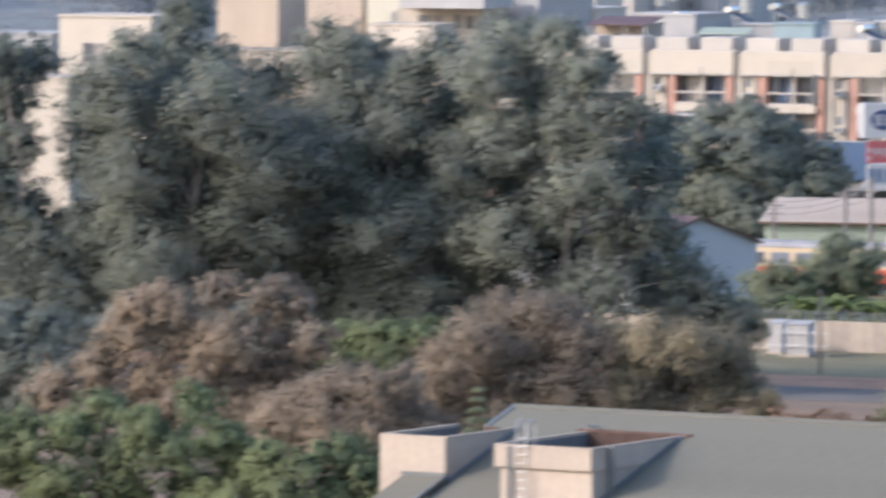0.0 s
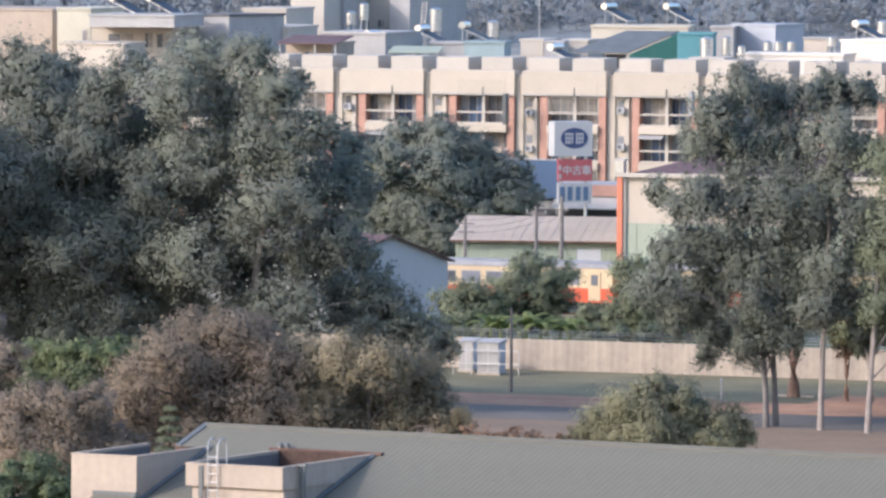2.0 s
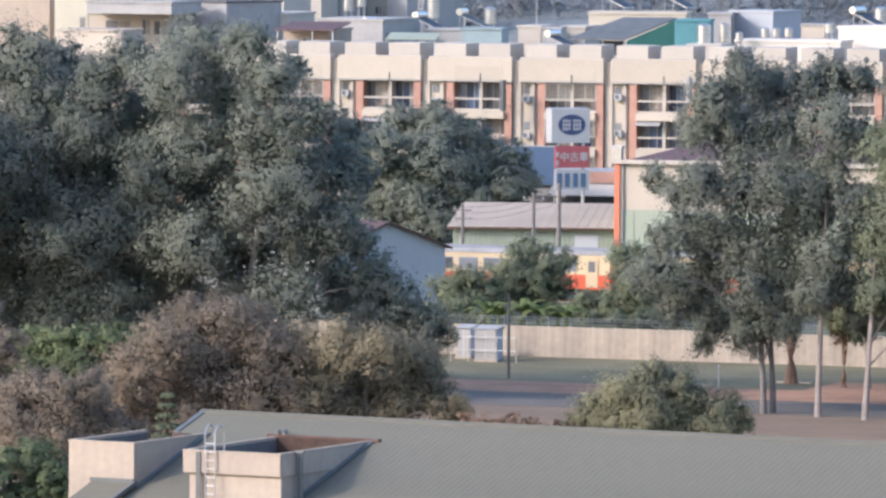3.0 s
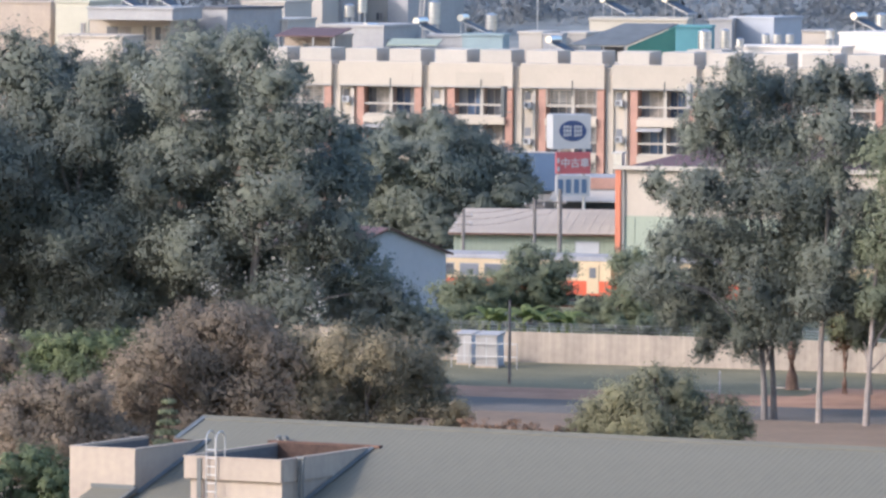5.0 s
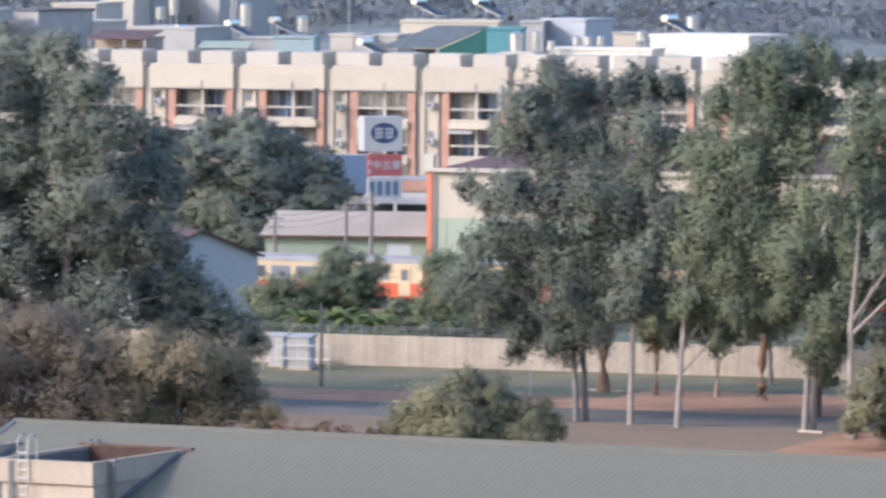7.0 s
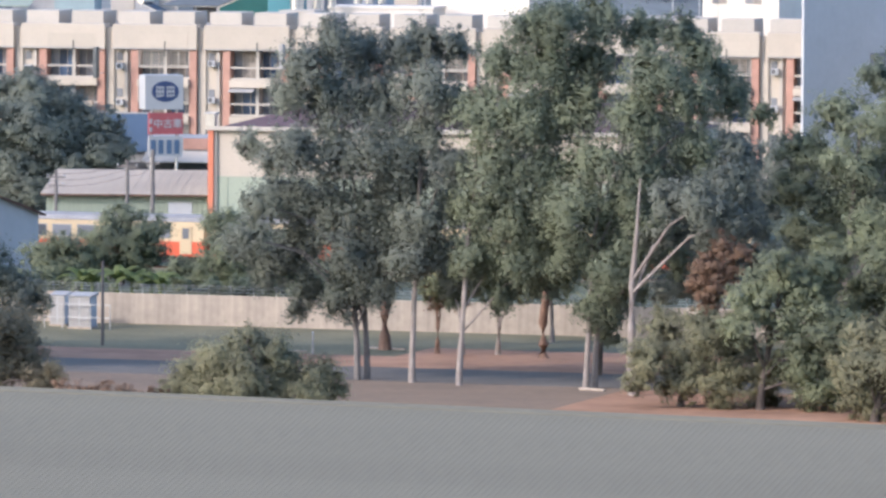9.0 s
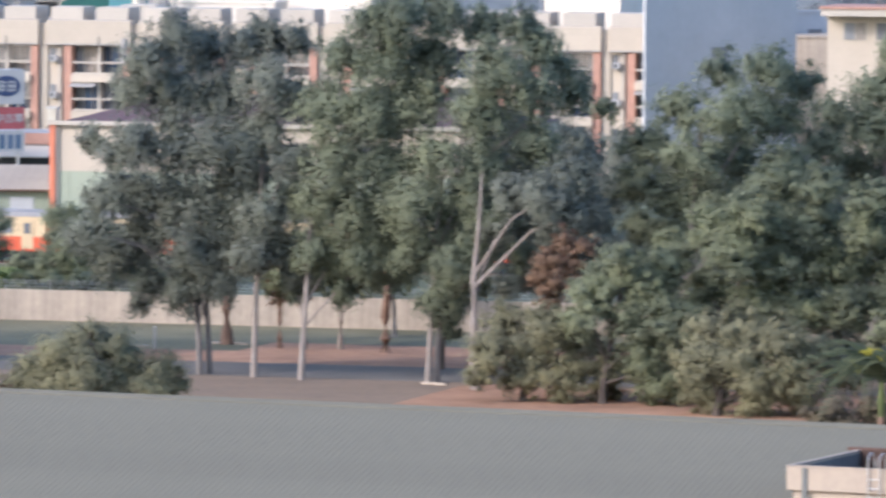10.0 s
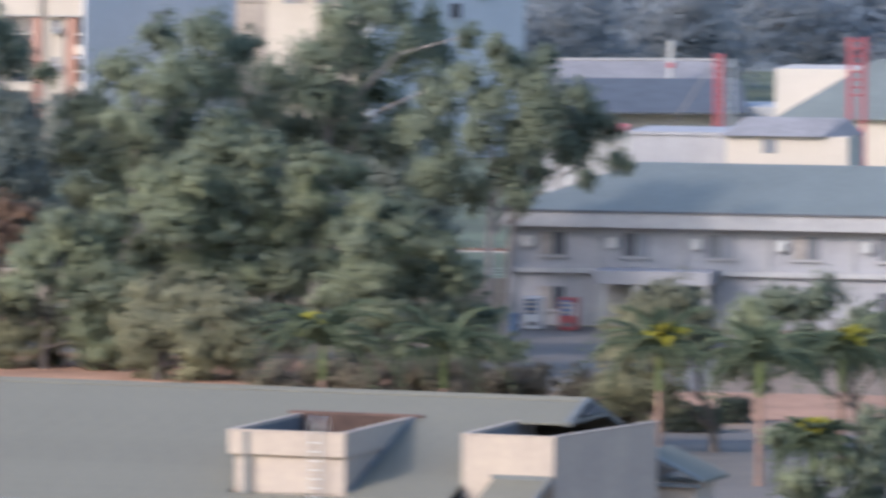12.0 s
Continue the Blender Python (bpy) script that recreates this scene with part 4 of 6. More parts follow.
DECK = 12.65
for sx, sy, sz, sh_, m_, lb_ in ((*(5, 652, 11.71), 2.8, M_FLASH, "narrow dark upright sign on the terrace"), (*(21.47, 644, 12.26), 2.2, M_PALEGREY, "narrow pale upright sign on the terrace")):
    vs = thing("upright_sign", sx, sy, sz, RA, lb_, "sign", "upright signs")
    bevel(part("panel", Build().box(0, 0.34, -0.2, 0.75, -sh_, 0), m_, vs), 0.04)
    part("face", Build().box(-0.012, -0.003, -0.12, 0.68, -sh_ + 0.1, -0.1), M_SIGNWHITE, vs)
    for bz in (-0.4, -sh_ + 0.4):
        part("bracket", Build().box(0.12, 0.2, 0.753, 5.0, bz - 0.04, bz + 0.04), M_GALV, vs)


block("back_roofs", (-62.0, 684.0, DECK), 165, 75, M_CONC, "flat concrete roofs behind the terrace")
block("cream_house", (-47.21, 715, 17.68), 8.64, 10, M_CREAM, "cream flat-roofed house behind the trees")
block("yellow_house", (-38.08, 706, 17.91), 3.41, 10, mat("pale_yellow_render", (0.52, 0.49, 0.38), 0.8, vary=0.06, streak=0.2), "pale yellow flat-roofed house", wins=((2.6, 3.1, 1.9, 3.0),))
block("balcony_house", (-34.18, 694, 16.5), 8.12, 8, M_WHITE, "white house with a deep concrete roof canopy", wins=((1.7, 4.3, 0.5, 1.9), (5.4, 6.3, 0.4, 1.9), (6.6, 8.0, 0.5, 1.9)))
block("roof_canopy", (-34.15, 690, 17.66), 8.50, 9, M_PALEGREY, "grey concrete roof canopy over a white house", cat="roof", below=1.0)
block("grey_annex", (-25.91, 700, 17.56), 5.90, 9, M_PALEGREY, "grey rendered annex with a dark roof edge", rz=-35, roof=M_DARKIN)
block("low_white_house", (-36.62, 684, 15.1), 6.40, 6, M_WHITE, "low cream house front among the trees")
block("white_house", (-20.15, 705, 16.28), 4.95, 9, M_WHITE2, "white house with small windows")
block("white_house", (-20.42, 722, 17.71), 4.51, 9, M_WHITE2, "white house with small dark windows", wins=((1.3, 2.1, 0.8, 2.1), (3.1, 3.9, 0.4, 2.1)))
block("white_stair_tower", (-15.98, 735, 19.31), 3.55, 8, M_WHITE2, "white stair tower with a grey side")
block("grey_block", (-13.09, 740, 19.82), 2.60, 9, M_PALEGREY, "grey concrete tower block side")
block("low_grey_house", (-12.19, 690, 16.13), 6.73, 9, M_PALEGREY, "low grey rooftop house", rz=-22)
block("shed_house", (-15.14, 678, 15.43), 4.50, 7, M_CREAM, "cream rooftop room under a maroon sheet roof", wins=((1.8, 2.9, 0.6, 2.3),))
gx, gy, gz = (-15.79, 676, 16.32)
mr = thing("maroon_roof", gx, gy, gz - 0.7, -16.5, "maroon sheet roof over a rooftop room", "roof")
part("sheet", Build().profile([(-0.6, 0.0), (5, 0.62), (5, 0.52), (-0.6, -0.12)], 0, 5.8), M_MAROON, mr)
for x in (0.2, 3.6, 5.6):
    part("post", Build().box(x, x + 0.1, -0.4, -0.3, DECK - gz + 0.7, -0.1), M_GALV, mr)
# shaded side of the white house below, made as a block in grey
block("tall_grey_house", (-6.04, 745, 20.94), 2.73, 9, M_PALEGREY, "grey block for the shaded side of the tall white house", rz=-40)
block("tall_white_house", (-8.8, 748, 19.72), 2.80, 9, M_WHITE2, "tall white house with a roof terrace", wins=((1.6, 2.4, 3.4, 4.3),))
block("teal_hut", (1.54, 690, 15.3), 3.88, 4, mat("grey_teal_sheet", (0.27, 0.34, 0.35), 0.7, vary=0.08), "grey-teal sheet-clad roof hut", rz=-10)
block("grey_hut", (-1.86, 694, 15.12), 3.57, 4, M_PALEGREY, "pale grey rooftop hut", rz=-10)
block("white_hut", (6.99, 697, 15.38), 2.28, 6, M_WHITE2, "small white rooftop hut")
block("grey_hut", (9.24, 694, 15.3), 1.84, 3, M_PALEGREY, "small grey rooftop hut", rz=-10)
block("white_hut", (10.88, 702, 15.23), 2.74, 6, M_WHITE2, "small white rooftop hut")
block("beige_house", (14.33, 725, 16.11), 9.73, 8, mat("pale_beige_render", (0.54, 0.49, 0.39), 0.8, vary=0.06), "pale beige flat-roofed house", rz=-6)
block("teal_shed", (21.18, 690, 16.22), 3.98, 4, mat("teal_sheet", (0.10, 0.25, 0.28), 0.65, vary=0.08), "teal sheet-clad roof shed", rz=-8)
block("grey_shed", (25.41, 700, 16.67), 2.18, 4, M_PALEGREY, "grey sheet-clad roof shed", rz=-8)
block("grey_shed", (27.64, 704, 16.82), 4.72, 6, mat("blue_grey_sheet", (0.36, 0.38, 0.41), 0.6, vary=0.06), "blue-grey sheet-clad shed with a pale roof", rz=-30)
block("white_hut", (33.89, 690, 15.87), 2.26, 3, M_WHITE, "small cream roof hut with a flat lid", rz=-10, roof=M_PALEGREY)
block("white_parapet_house", (36.68, 676, 16.01), 10.02, 9, M_SUNLIT, "bright white flat-roofed house", rz=-28)
block("low_parapet_house", (26.93, 672, 14.79), 9.96, 5, M_SUNLIT, "white rendered roof parapet wall")
block("low_parapet_house", (22.21, 664, 14.55), 3.11, 4, M_WHITE2, "white rendered roof parapet wall")
gx, gy, gz = (11.36, 672, 15.01)
gs = thing("green_awning_shed", gx, gy, gz, -8, "rooftop shed with a grey sheet awning and green sides", "shed")
part("roof", Build().hull([(0, -0.3, 0), (5.4, -0.3, 0), (9.6, 5.5, 1.9), (4.6, 5.5, 1.9)], [(0, -0.3, -0.12), (5.4, -0.3, -0.12), (9.6, 5.5, 1.78), (4.6, 5.5, 1.78)]), M_FLASH, gs)
part("green_side", Build().hull([(5.5, 0.2, -1.0), (9.4, 5.2, -1.0), (9.4, 5.2, 1.6), (5.5, 0.2, -0.2)], [(5.45, 0.25, -1.0), (9.35, 5.25, -1.0), (9.35, 5.25, 1.6), (5.45, 0.25, -0.2)]), M_GREENTARP, gs)
for x in (1.0, 3.2, 5.2):
    part("post", Build().box(x, x + 0.1, 0, 0.1, DECK - gz, -0.13), M_GALV, gs)
# dark sheet stands for the shade under the awning
part("dark_opening", Build().box(2.9, 5.2, 1.2, 1.3, -1.6, -0.2), M_DARKIN, gs)
gx, gy, gz = (-5.6, 676, 14.8)
ga = thing("green_awning", gx, gy, gz, -10, "low pale green sheet awning on the roofs", "awning")
part("sheet", Build().profile([(0, 0), (3.0, 0.5), (3.0, 0.42), (0, -0.1)], 0, 4.8), M_PALEGREEN, ga)
for x in (0.1, 2.4, 4.6):
    part("post", Build().box(x, x + 0.08, 0.1, 0.18, DECK - gz, -0.06), M_GALV, ga)
gx, gy, gz = (8.9, 706, 15.78)
an = thing("roof_mast", gx, gy, 0, 0, "thin steel aerial mast", "mast")
part("mast", Build().tube([(0, 0, DECK), (0, 0, gz + 4.5)], 0.06, 6), M_GALV, an)


def water_tank(at, r, h):
    """A stainless steel roof tank with ribs, domed lid and stand."""
    x, y, z = at
    ob = thing("water_tank", x, y, z, 0, "ribbed stainless steel roof water tank", "water tank", "roof water tanks")
    part("body", Build().tube([(0, 0, 0), (0, 0, h)], r, 16), M_STEEL, ob)
    part("lid", Build().tube([(0, 0, h), (0, 0, h + 0.18 * r), (0, 0, h + 0.35 * r)], [r * 1.02, r * 0.7, r * 0.2], 16), M_STEEL, ob)
    for s in (0.25, 0.5, 0.75):
        part("rib", Build().tube([(0, 0, h * s - 0.03), (0, 0, h * s + 0.03)], r * 1.05, 16), M_GALV, ob)
    for a in range(4):
        c, s = math.cos(a * 1.57 + 0.6) * r * 0.8, math.sin(a * 1.57 + 0.6) * r * 0.8
        part("leg", Build().box(c - 0.05, c + 0.05, s - 0.05, s + 0.05, DECK - z, -0.003), M_GALV, ob)
    return ob


def heater(at, rz):
    """A solar water heater: tilted dark collector, silver drum across its top, frame."""
    x, y, z = at
    ob = thing("solar_heater", x, y, z, rz, "solar water heater with a silver drum", "solar heater", "solar heaters")
    part("collector", Build().profile([(-2.4, 0.1), (0.0, 1.25), (0.0, 1.15), (-2.4, 0.0)], -1.0, 1.0), M_COLLECTOR, ob)
    part("frame", Build().profile([(-2.45, 0.08), (0.0, 1.14), (0.0, 1.08), (-2.45, 0.0)], -1.06, 1.06), M_GALV, ob)
    part("drum", Build().tube([(-1.15, 0.2, 1.5), (1.15, 0.2, 1.5)], 0.34, 14), M_STEEL, ob)
    for sx in (-0.9, 0.9):
        part("leg", Build().tube([(sx, 0.2, DECK - z), (sx, 0.2, 1.2)], 0.04, 6), M_GALV, ob)
        part("leg", Build().tube([(sx, -2.3, DECK - z), (sx, -2.3, 0.05)], 0.04, 6), M_GALV, ob)
    return ob


for at, r, h in (((-1.22, 730, 15.51), 0.62, 2.2), ((4.56, 735, 14.85), 0.62, 1.5), ((23.86, 668, 14.77), 0.62, 1.6), ((25.81, 670, 14.83), 0.45, 1.6),
                 ((30.36, 688, 14.82), 0.4, 0.8), ((31.44, 688, 14.83), 0.4, 0.8), ((32.62, 688, 14.84), 0.4, 0.8), ((27.09, 668, 14.99), 0.35, 0.7),
                 ((41.47, 690, 15.86), 0.6, 1.7), ((-9.83, 735, 16.03), 0.55, 1.2), ((-8.52, 735, 16.49), 0.5, 1.6), ((36.32, 685, 15.36), 0.45, 0.8)):
    water_tank(at, r, h)
for at, rz in (((16.42, 730, 16.64), 60), ((22.68, 730, 16.68), 60), ((-7.06, 690, 14.65), 65), ((-2.26, 700, 14.98), 65), ((1.85, 705, 15.21), 75), ((-31.52, 695, 17.84), 60), ((-28, 695, 17.87), 60), ((10.04, 664, 14.16), 65), ((39.14, 684, 16.04), 60)):
    heater(at, rz)
gx, gy, gz = (-2.77, 718, 15.32)
rl = thing("white_ladder", gx, gy, gz, -30, "white steel ladder on a roof", "ladder")
for dx in (0, 0.5):
    part("rail", Build().tube([(dx, 0, DECK - gz), (dx, 0, 0), (dx, 0.5, 3.4)], 0.05, 6), M_WHITE2, rl)
for i in range(9):
    part("rung", Build().tube([(0, 0.06 * i, 0.3 + 0.36 * i), (0.5, 0.06 * i, 0.3 + 0.36 * i)], 0.035, 6), M_WHITE2, rl)

# beyond the terrace's left and right ends
block("tall_tan_house", (-51.53, 690, 19.44), 6.19, 8, M_TANROOF, "tall pale tan house wall")
block("white_balcony_house", (-61.83, 640, 16.75), 8.74, 9, M_WHITE, "white house with a flat roof and windows", wins=((2.2, 4.6, 2.2, 4.0), (5.6, 7.6, 2.2, 4.0), (2.2, 4.6, 5.2, 7.0)))
block("white_front_house", (-62.03, 610, 12.19), 4.28, 7, M_WHITE, "narrow white house front between trees")
block("grey_roof_house", (-78.89, 720, 13.08), 9.27, 9, M_PALEGREY, "pale grey low house")
block("blue_grey_house", (66.5, 629, 17.49), 0.3, 17, M_BLUEWALL, "tall blue-grey rendered end wall of a house", rz=-58, side=((7.4, 9.2, 5.4, 6.4),))
block("blue_grey_house", (77.4, 645, 14.74), 0.3, 13.6, M_BLUEWALL, "blue-grey rendered house with small windows", rz=-58, side=((2.0, 3.2, 0.6, 1.6), (7.0, 8.6, 1.5, 3.2)))
block("roof_room", (67.26, 662, 15.28), 5.42, 5, M_WHITE, "cream roof room with a pergola", wins=((0.6, 2.6, 1.2, 2.6), (3.0, 4.6, 1.0, 2.4)))
block("stepped_white_house", (59.84, 651, 18.69), 7.2, 9, M_SUNLIT, "white stepped house with a roof room", rz=-24, wins=((0.9, 2.3, 1.6, 2.8), (4.0, 5.6, 1.4, 2.8)))
block("stair_tower", (61.53, 653, 21.42), 2.4, 4, M_SUNLIT, "pale stair tower on a white stepped house", rz=-24, wins=((0.7, 1.5, 2.2, 3.1),))
block("roof_canopy", (56.9, 650, 18.09), 3.0, 4, M_PALEGREY, "thin pale canopy beside a white stepped house", rz=-16.5, below=0.25, cat="roof")
cx, cy, cz = (56.9, 650, 18.09)
for q in (0.15, 2.6):
    cpost = thing("canopy_post", cx + q * 0.96, cy + 0.2 - q * 0.27, 0, 0, "thin steel post under a roof canopy", "post", "canopy posts")
    part("shaft", Build().box(-0.06, 0.06, -0.06, 0.06, DECK - 0.2, cz - 0.26), M_GALV, cpost)
block("red_trim_house", (81.53, 620, 15.03), 8.32, 10, M_WHITE, "cream house with red-framed windows", wins=((1.4, 3.4, 0.3, 1.9), (4.2, 7.2, 0.3, 1.9)))
block("red_trim_roof", (80.67, 618, 15.86), 9.16, 9.8, M_WHITE2, "white flat roof slab with a red edge", roof=M_REDTILE, cat="roof", below=0.6)
block("blue_grey_tower", (88.81, 612, 18.55), 1.05, 16.5, M_BLUEWALL, "tall blue-grey rendered house with small dark windows", rz=-62, side=((5.8, 7.0, 3.6, 4.8), (8.4, 9.6, 5.2, 6.4), (11.5, 12.6, 3.6, 4.8)))

# ---- the two-storey office with the green roof ----
OX, OY, OZ = (70.69, 425, 6.89)
off = thing("office_building", OX, OY, 0, -21.5, "white two-storey office with a teal hipped roof", "building")
OW = 46.0
part("wall", Build().box(0, OW, 0, 12, 0, OZ - 0.75), M_OFFICE, off)
part("fascia", Build().box(-0.6, OW, -0.9, 0.0, OZ - 0.95, OZ - 0.02), M_PALEGREY, off)
part("fascia_edge", Build().box(-0.65, OW, -1.0, -0.91, OZ - 0.06, OZ + 0.06), M_DARKIN, off)
part("string_course", Build().box(-0.1, OW, -0.35, -0.003, 3.15, 3.42), M_PALEGREY, off)
part("roof", Build().hull([(-0.7, -1.0, OZ), (OW, -1.0, OZ), (OW, 13, OZ), (-0.7, 13, OZ)], [(6.5, 6.0, OZ + 2.6), (OW, 6.0, OZ + 2.6), (OW, 6.4, OZ + 2.6), (6.5, 6.4, OZ + 2.6)]), M_GREENROOF, off, "teal-green hipped sheet roof")
for i in range(9):
    x = 1.6 + 5.1 * i
    for z, h in ((4.15, 1.5), (0.9, 1.5)):
        if z < 2 and i in (1, 2):
            continue
        fr = part("window", Build().box(x, x + 1.7, -0.05, -0.003, z, z + h), M_OFFICE, off)
        part("pane", Build().box(x + 0.08, x + 0.82, -0.075, -0.053, z + 0.08, z + h - 0.08), M_GLASS if i % 3 else M_CURTAIN, fr)
        part("pane", Build().box(x + 0.88, x + 1.62, -0.075, -0.053, z + 0.08, z + h - 0.08), M_GLASS, fr)
        part("sill", Build().box(x - 0.08, x + 1.78, -0.16, -0.003, z - 0.1, z - 0.004), M_PALEGREY, fr)
    part("pier", Build().box(x - 1.6, x - 1.35, -0.12, -0.003, 0, OZ - 0.96), M_PALEGREY, off)
    part("air_conditioner", Build().box(x - 0.9, x - 0.3, -0.35, -0.003, 4.7, 5.3), M_GALV, off)
part("porch_canopy", Build().box(5.6, 12.6, -3.4, -0.36, 2.75, 3.55), M_OFFICE, off)
# dark panel on the wall, shade of the entrance put into its colour
part("porch_opening", Build().box(8.2, 12.2, -0.04, -0.003, 0, 2.6), M_DARKIN, off, "dark panel for the shade in the entrance")
for x in (5.9, 8.0, 12.2):
    part("column", Build().box(x, x + 0.35, -3.3, -2.95, 0, 2.745), M_PALEGREY, off)


def vending_machine(at, m, label):
    """A vending machine: cabinet, lit-size display window with rows of goods, control strip, flap and feet."""
    x, y = at
    ob = thing("vending_machine", x, y, 0, -21.5, label, "vending machine", "vending machines by the office")
    bevel(part("cabinet", Build().box(0, 1.1, 0, 0.8, 0.08, 1.98), m, ob), 0.03)
    part("display_window", Build().box(0.08, 0.82, -0.012, -0.002, 0.95, 1.85), M_GLASSBLUE, ob)
    for z in (1.05, 1.35, 1.62):
        part("goods_row", Build().box(0.12, 0.78, -0.026, -0.014, z, z + 0.12), M_CURTAIN, ob)
    part("control_strip", Build().box(0.86, 1.02, -0.014, -0.002, 0.9, 1.7), M_GALV, ob)
    part("flap", Build().box(0.2, 0.9, -0.014, -0.002, 0.28, 0.52), M_DARKIN, ob)
    for fx in (0.06, 0.94):
        part("foot", Build().box(fx, fx + 0.1, 0.05, 0.75, 0, 0.078), M_BLACK, ob)
    return ob


vending_machine((70.58, 420.16), M_SIGNWHITE, "white vending machine against the office wall")
vending_machine((72.51, 419.17), mat("dark_red_enamel", (0.24, 0.055, 0.06), 0.5, vary=0.1, bump=0), "dark red vending machine against the office wall")
gx, gy = (69.08, 417.6)
bn = thing("blue_bin", gx, gy, 0, -21.5, "blue plastic bin beside the office", "bin")
bevel(part("body", Build().hull([(0, 0, 0.04), (0.6, 0, 0.04), (0.6, 0.6, 0.04), (0, 0.6, 0.04)], [(-0.06, -0.06, 1.1), (0.66, -0.06, 1.1), (0.66, 0.66, 1.1), (-0.06, 0.66, 1.1)]), M_BLUESHEET, bn), 0.02)
part("lid", Build().box(-0.08, 0.68, -0.08, 0.68, 1.104, 1.17), M_BLUESHEET, bn)
part("base", Build().box(0.02, 0.58, 0.02, 0.58, 0, 0.038), M_BLACK, bn)
sheet("yard", [(60.79, 380.62), (72.15, 372.76), (82.33, 415.12), (69.53, 426.96)], 0.024, M_ROAD, "worn concrete yard in front of the office")
block("white_long_shed", (86, 470, 9.13), 9.53, 8, M_OFFICE, "long white shed roofline behind the office", rz=-20)
gx, gy, gz = (90.89, 462, 9.44)
cs_ = thing("small_gabled_shed", gx, gy, 0, -20, "cream shed with a pale grey gabled roof", "shed")
part("wall", Build().box(0, 8.0, 0, 7, 0, gz), M_WHITE, cs_)
part("roof", Build().hull([(-0.3, -0.4, gz + 0.01), (6.4, -0.4, gz + 0.01), (8.6, 3.4, gz + 0.01), (-0.3, 7.4, gz + 0.01)], [(0.8, 2.6, gz + 1.1), (6.9, 2.6, gz + 1.1), (7.6, 3.2, gz + 1.1), (0.8, 3.4, gz + 1.1)]), M_OLDSHEET, cs_)
part("window", Build().box(2.4, 3.3, -0.04, -0.003, gz - 1.1, gz - 0.2), M_GLASS, cs_)
gx, gy, gz = (104.78, 520, 11.24)
ws = thing("white_hall", gx, gy, 0, -20, "white hall with a teal sheet roof", "building")
part("wall", Build().box(0, 24, 7.5, 16, 0, gz), M_WHITE2, ws)
part("front_wall", Build().box(1.6, 24, 0, 7.49, 0, gz - 3.42), M_WHITE, ws)
part("roof", Build().hull([(1.2, -0.5, gz - 3.4), (24.5, -0.5, gz - 3.4), (24.5, 7.3, gz + 0.7), (7.6, 7.3, gz + 0.7)], [(1.2, -0.5, gz - 3.28), (24.5, -0.5, gz - 3.28), (24.5, 7.3, gz + 0.82), (7.6, 7.3, gz + 0.82)]), M_GREENROOF, ws)
part("gable_wall", Build().hull([(1.7, 0.0, gz - 3.41), (7.5, 7.2, gz - 3.41), (7.5, 7.2, gz + 0.6)], [(1.75, -0.05, gz - 3.41), (7.55, 7.15, gz - 3.41), (7.55, 7.15, gz + 0.6)]), M_WHITE, ws)
og = thing("old_grey_shed", 95.2, 556, 0, -6, "old shed with a weathered grey sheet roof and a pale ridge", "shed")
part("wall", Build().box(0.4, 13.4, 0.6, 9, 0, 7.9), M_OFFICE, og)
part("roof", Build().profile([(0, 8.0), (7, 10.5), (7, 10.38), (0, 7.88)], 0, 14), M_OLDSHEET, og)
part("ridge_cap", Build().box(-0.1, 14.1, 6.85, 7.15, 10.5, 10.66), M_PALEGREY, og)
orb = Build().hull([(-0.05, 0.02, 8.01), (0.05, 0.02, 8.01), (0.05, 6.7, 10.4), (-0.05, 6.7, 10.4)],
                   [(-0.04, 0.02, 8.07), (0.04, 0.02, 8.07), (0.04, 6.7, 10.46), (-0.04, 6.7, 10.46)]).mesh("roof_rib", M_OLDSHEET)
for i in range(17):
    part("roof_rib", orb, None, og).matrix_basis = pose(0.4 + 0.82 * i, 0, 0)
ch = thing("roof_flue", 105.2, 557.4, 9.2, 0, "pale steel flue on a weathered shed roof", "flue")
part("pipe", Build().tube([(0, 0, 0), (0, 0, 3.0)], 0.2, 12), M_GALV, ch)
part("collar", Build().tube([(0, 0, 0.9), (0, 0, 1.3)], 0.27, 12), M_SIGNRED, ch)
gx, gy, gz = (95.1, 545, 7.56)
dr = thing("dark_roof_shed", gx, gy, 0, -8, "long shed with a dark slate-blue roof", "shed")
part("wall", Build().box(0, 18, 2, 12, 0, gz), M_PALEGREY, dr)
part("roof", Build().profile([(-0.5, gz - 0.3), (9, gz + 1.9), (9, gz + 1.75), (-0.5, gz - 0.45)], -0.5, 13.5), mat("slate_blue_sheet", (0.085, 0.095, 0.11), 0.8, vary=0.15), dr)
gx, gy, gz = (97.78, 500, 13.35)
cr = thing("red_mast", gx, gy, 0, 0, "red lattice mast with a diagonal stay", "mast")
for dx in (-0.2, 0.2):
    part("leg", Build().box(dx - 0.11, dx + 0.11, -0.12, 0.12, 0, gz), M_SIGNRED, cr)
for i in range(22):
    part("brace", Build().box(-0.085, 0.085, -0.07, 0.07, gz - 0.3 - 0.4 * i, gz - 0.15 - 0.4 * i), M_SIGNRED, cr)
lt = thing("lattice_tower", gx + 0.95, gy + 0.4, 0, 0, "pale steel lattice tower beside a red mast", "tower")
for dx, dy in ((-0.3, 0), (0.3, 0), (-0.3, 0.6), (0.3, 0.6)):
    part("leg", Build().box(dx - 0.05, dx + 0.05, dy - 0.05, dy + 0.05, 0, gz - 0.4), M_GALV, lt)
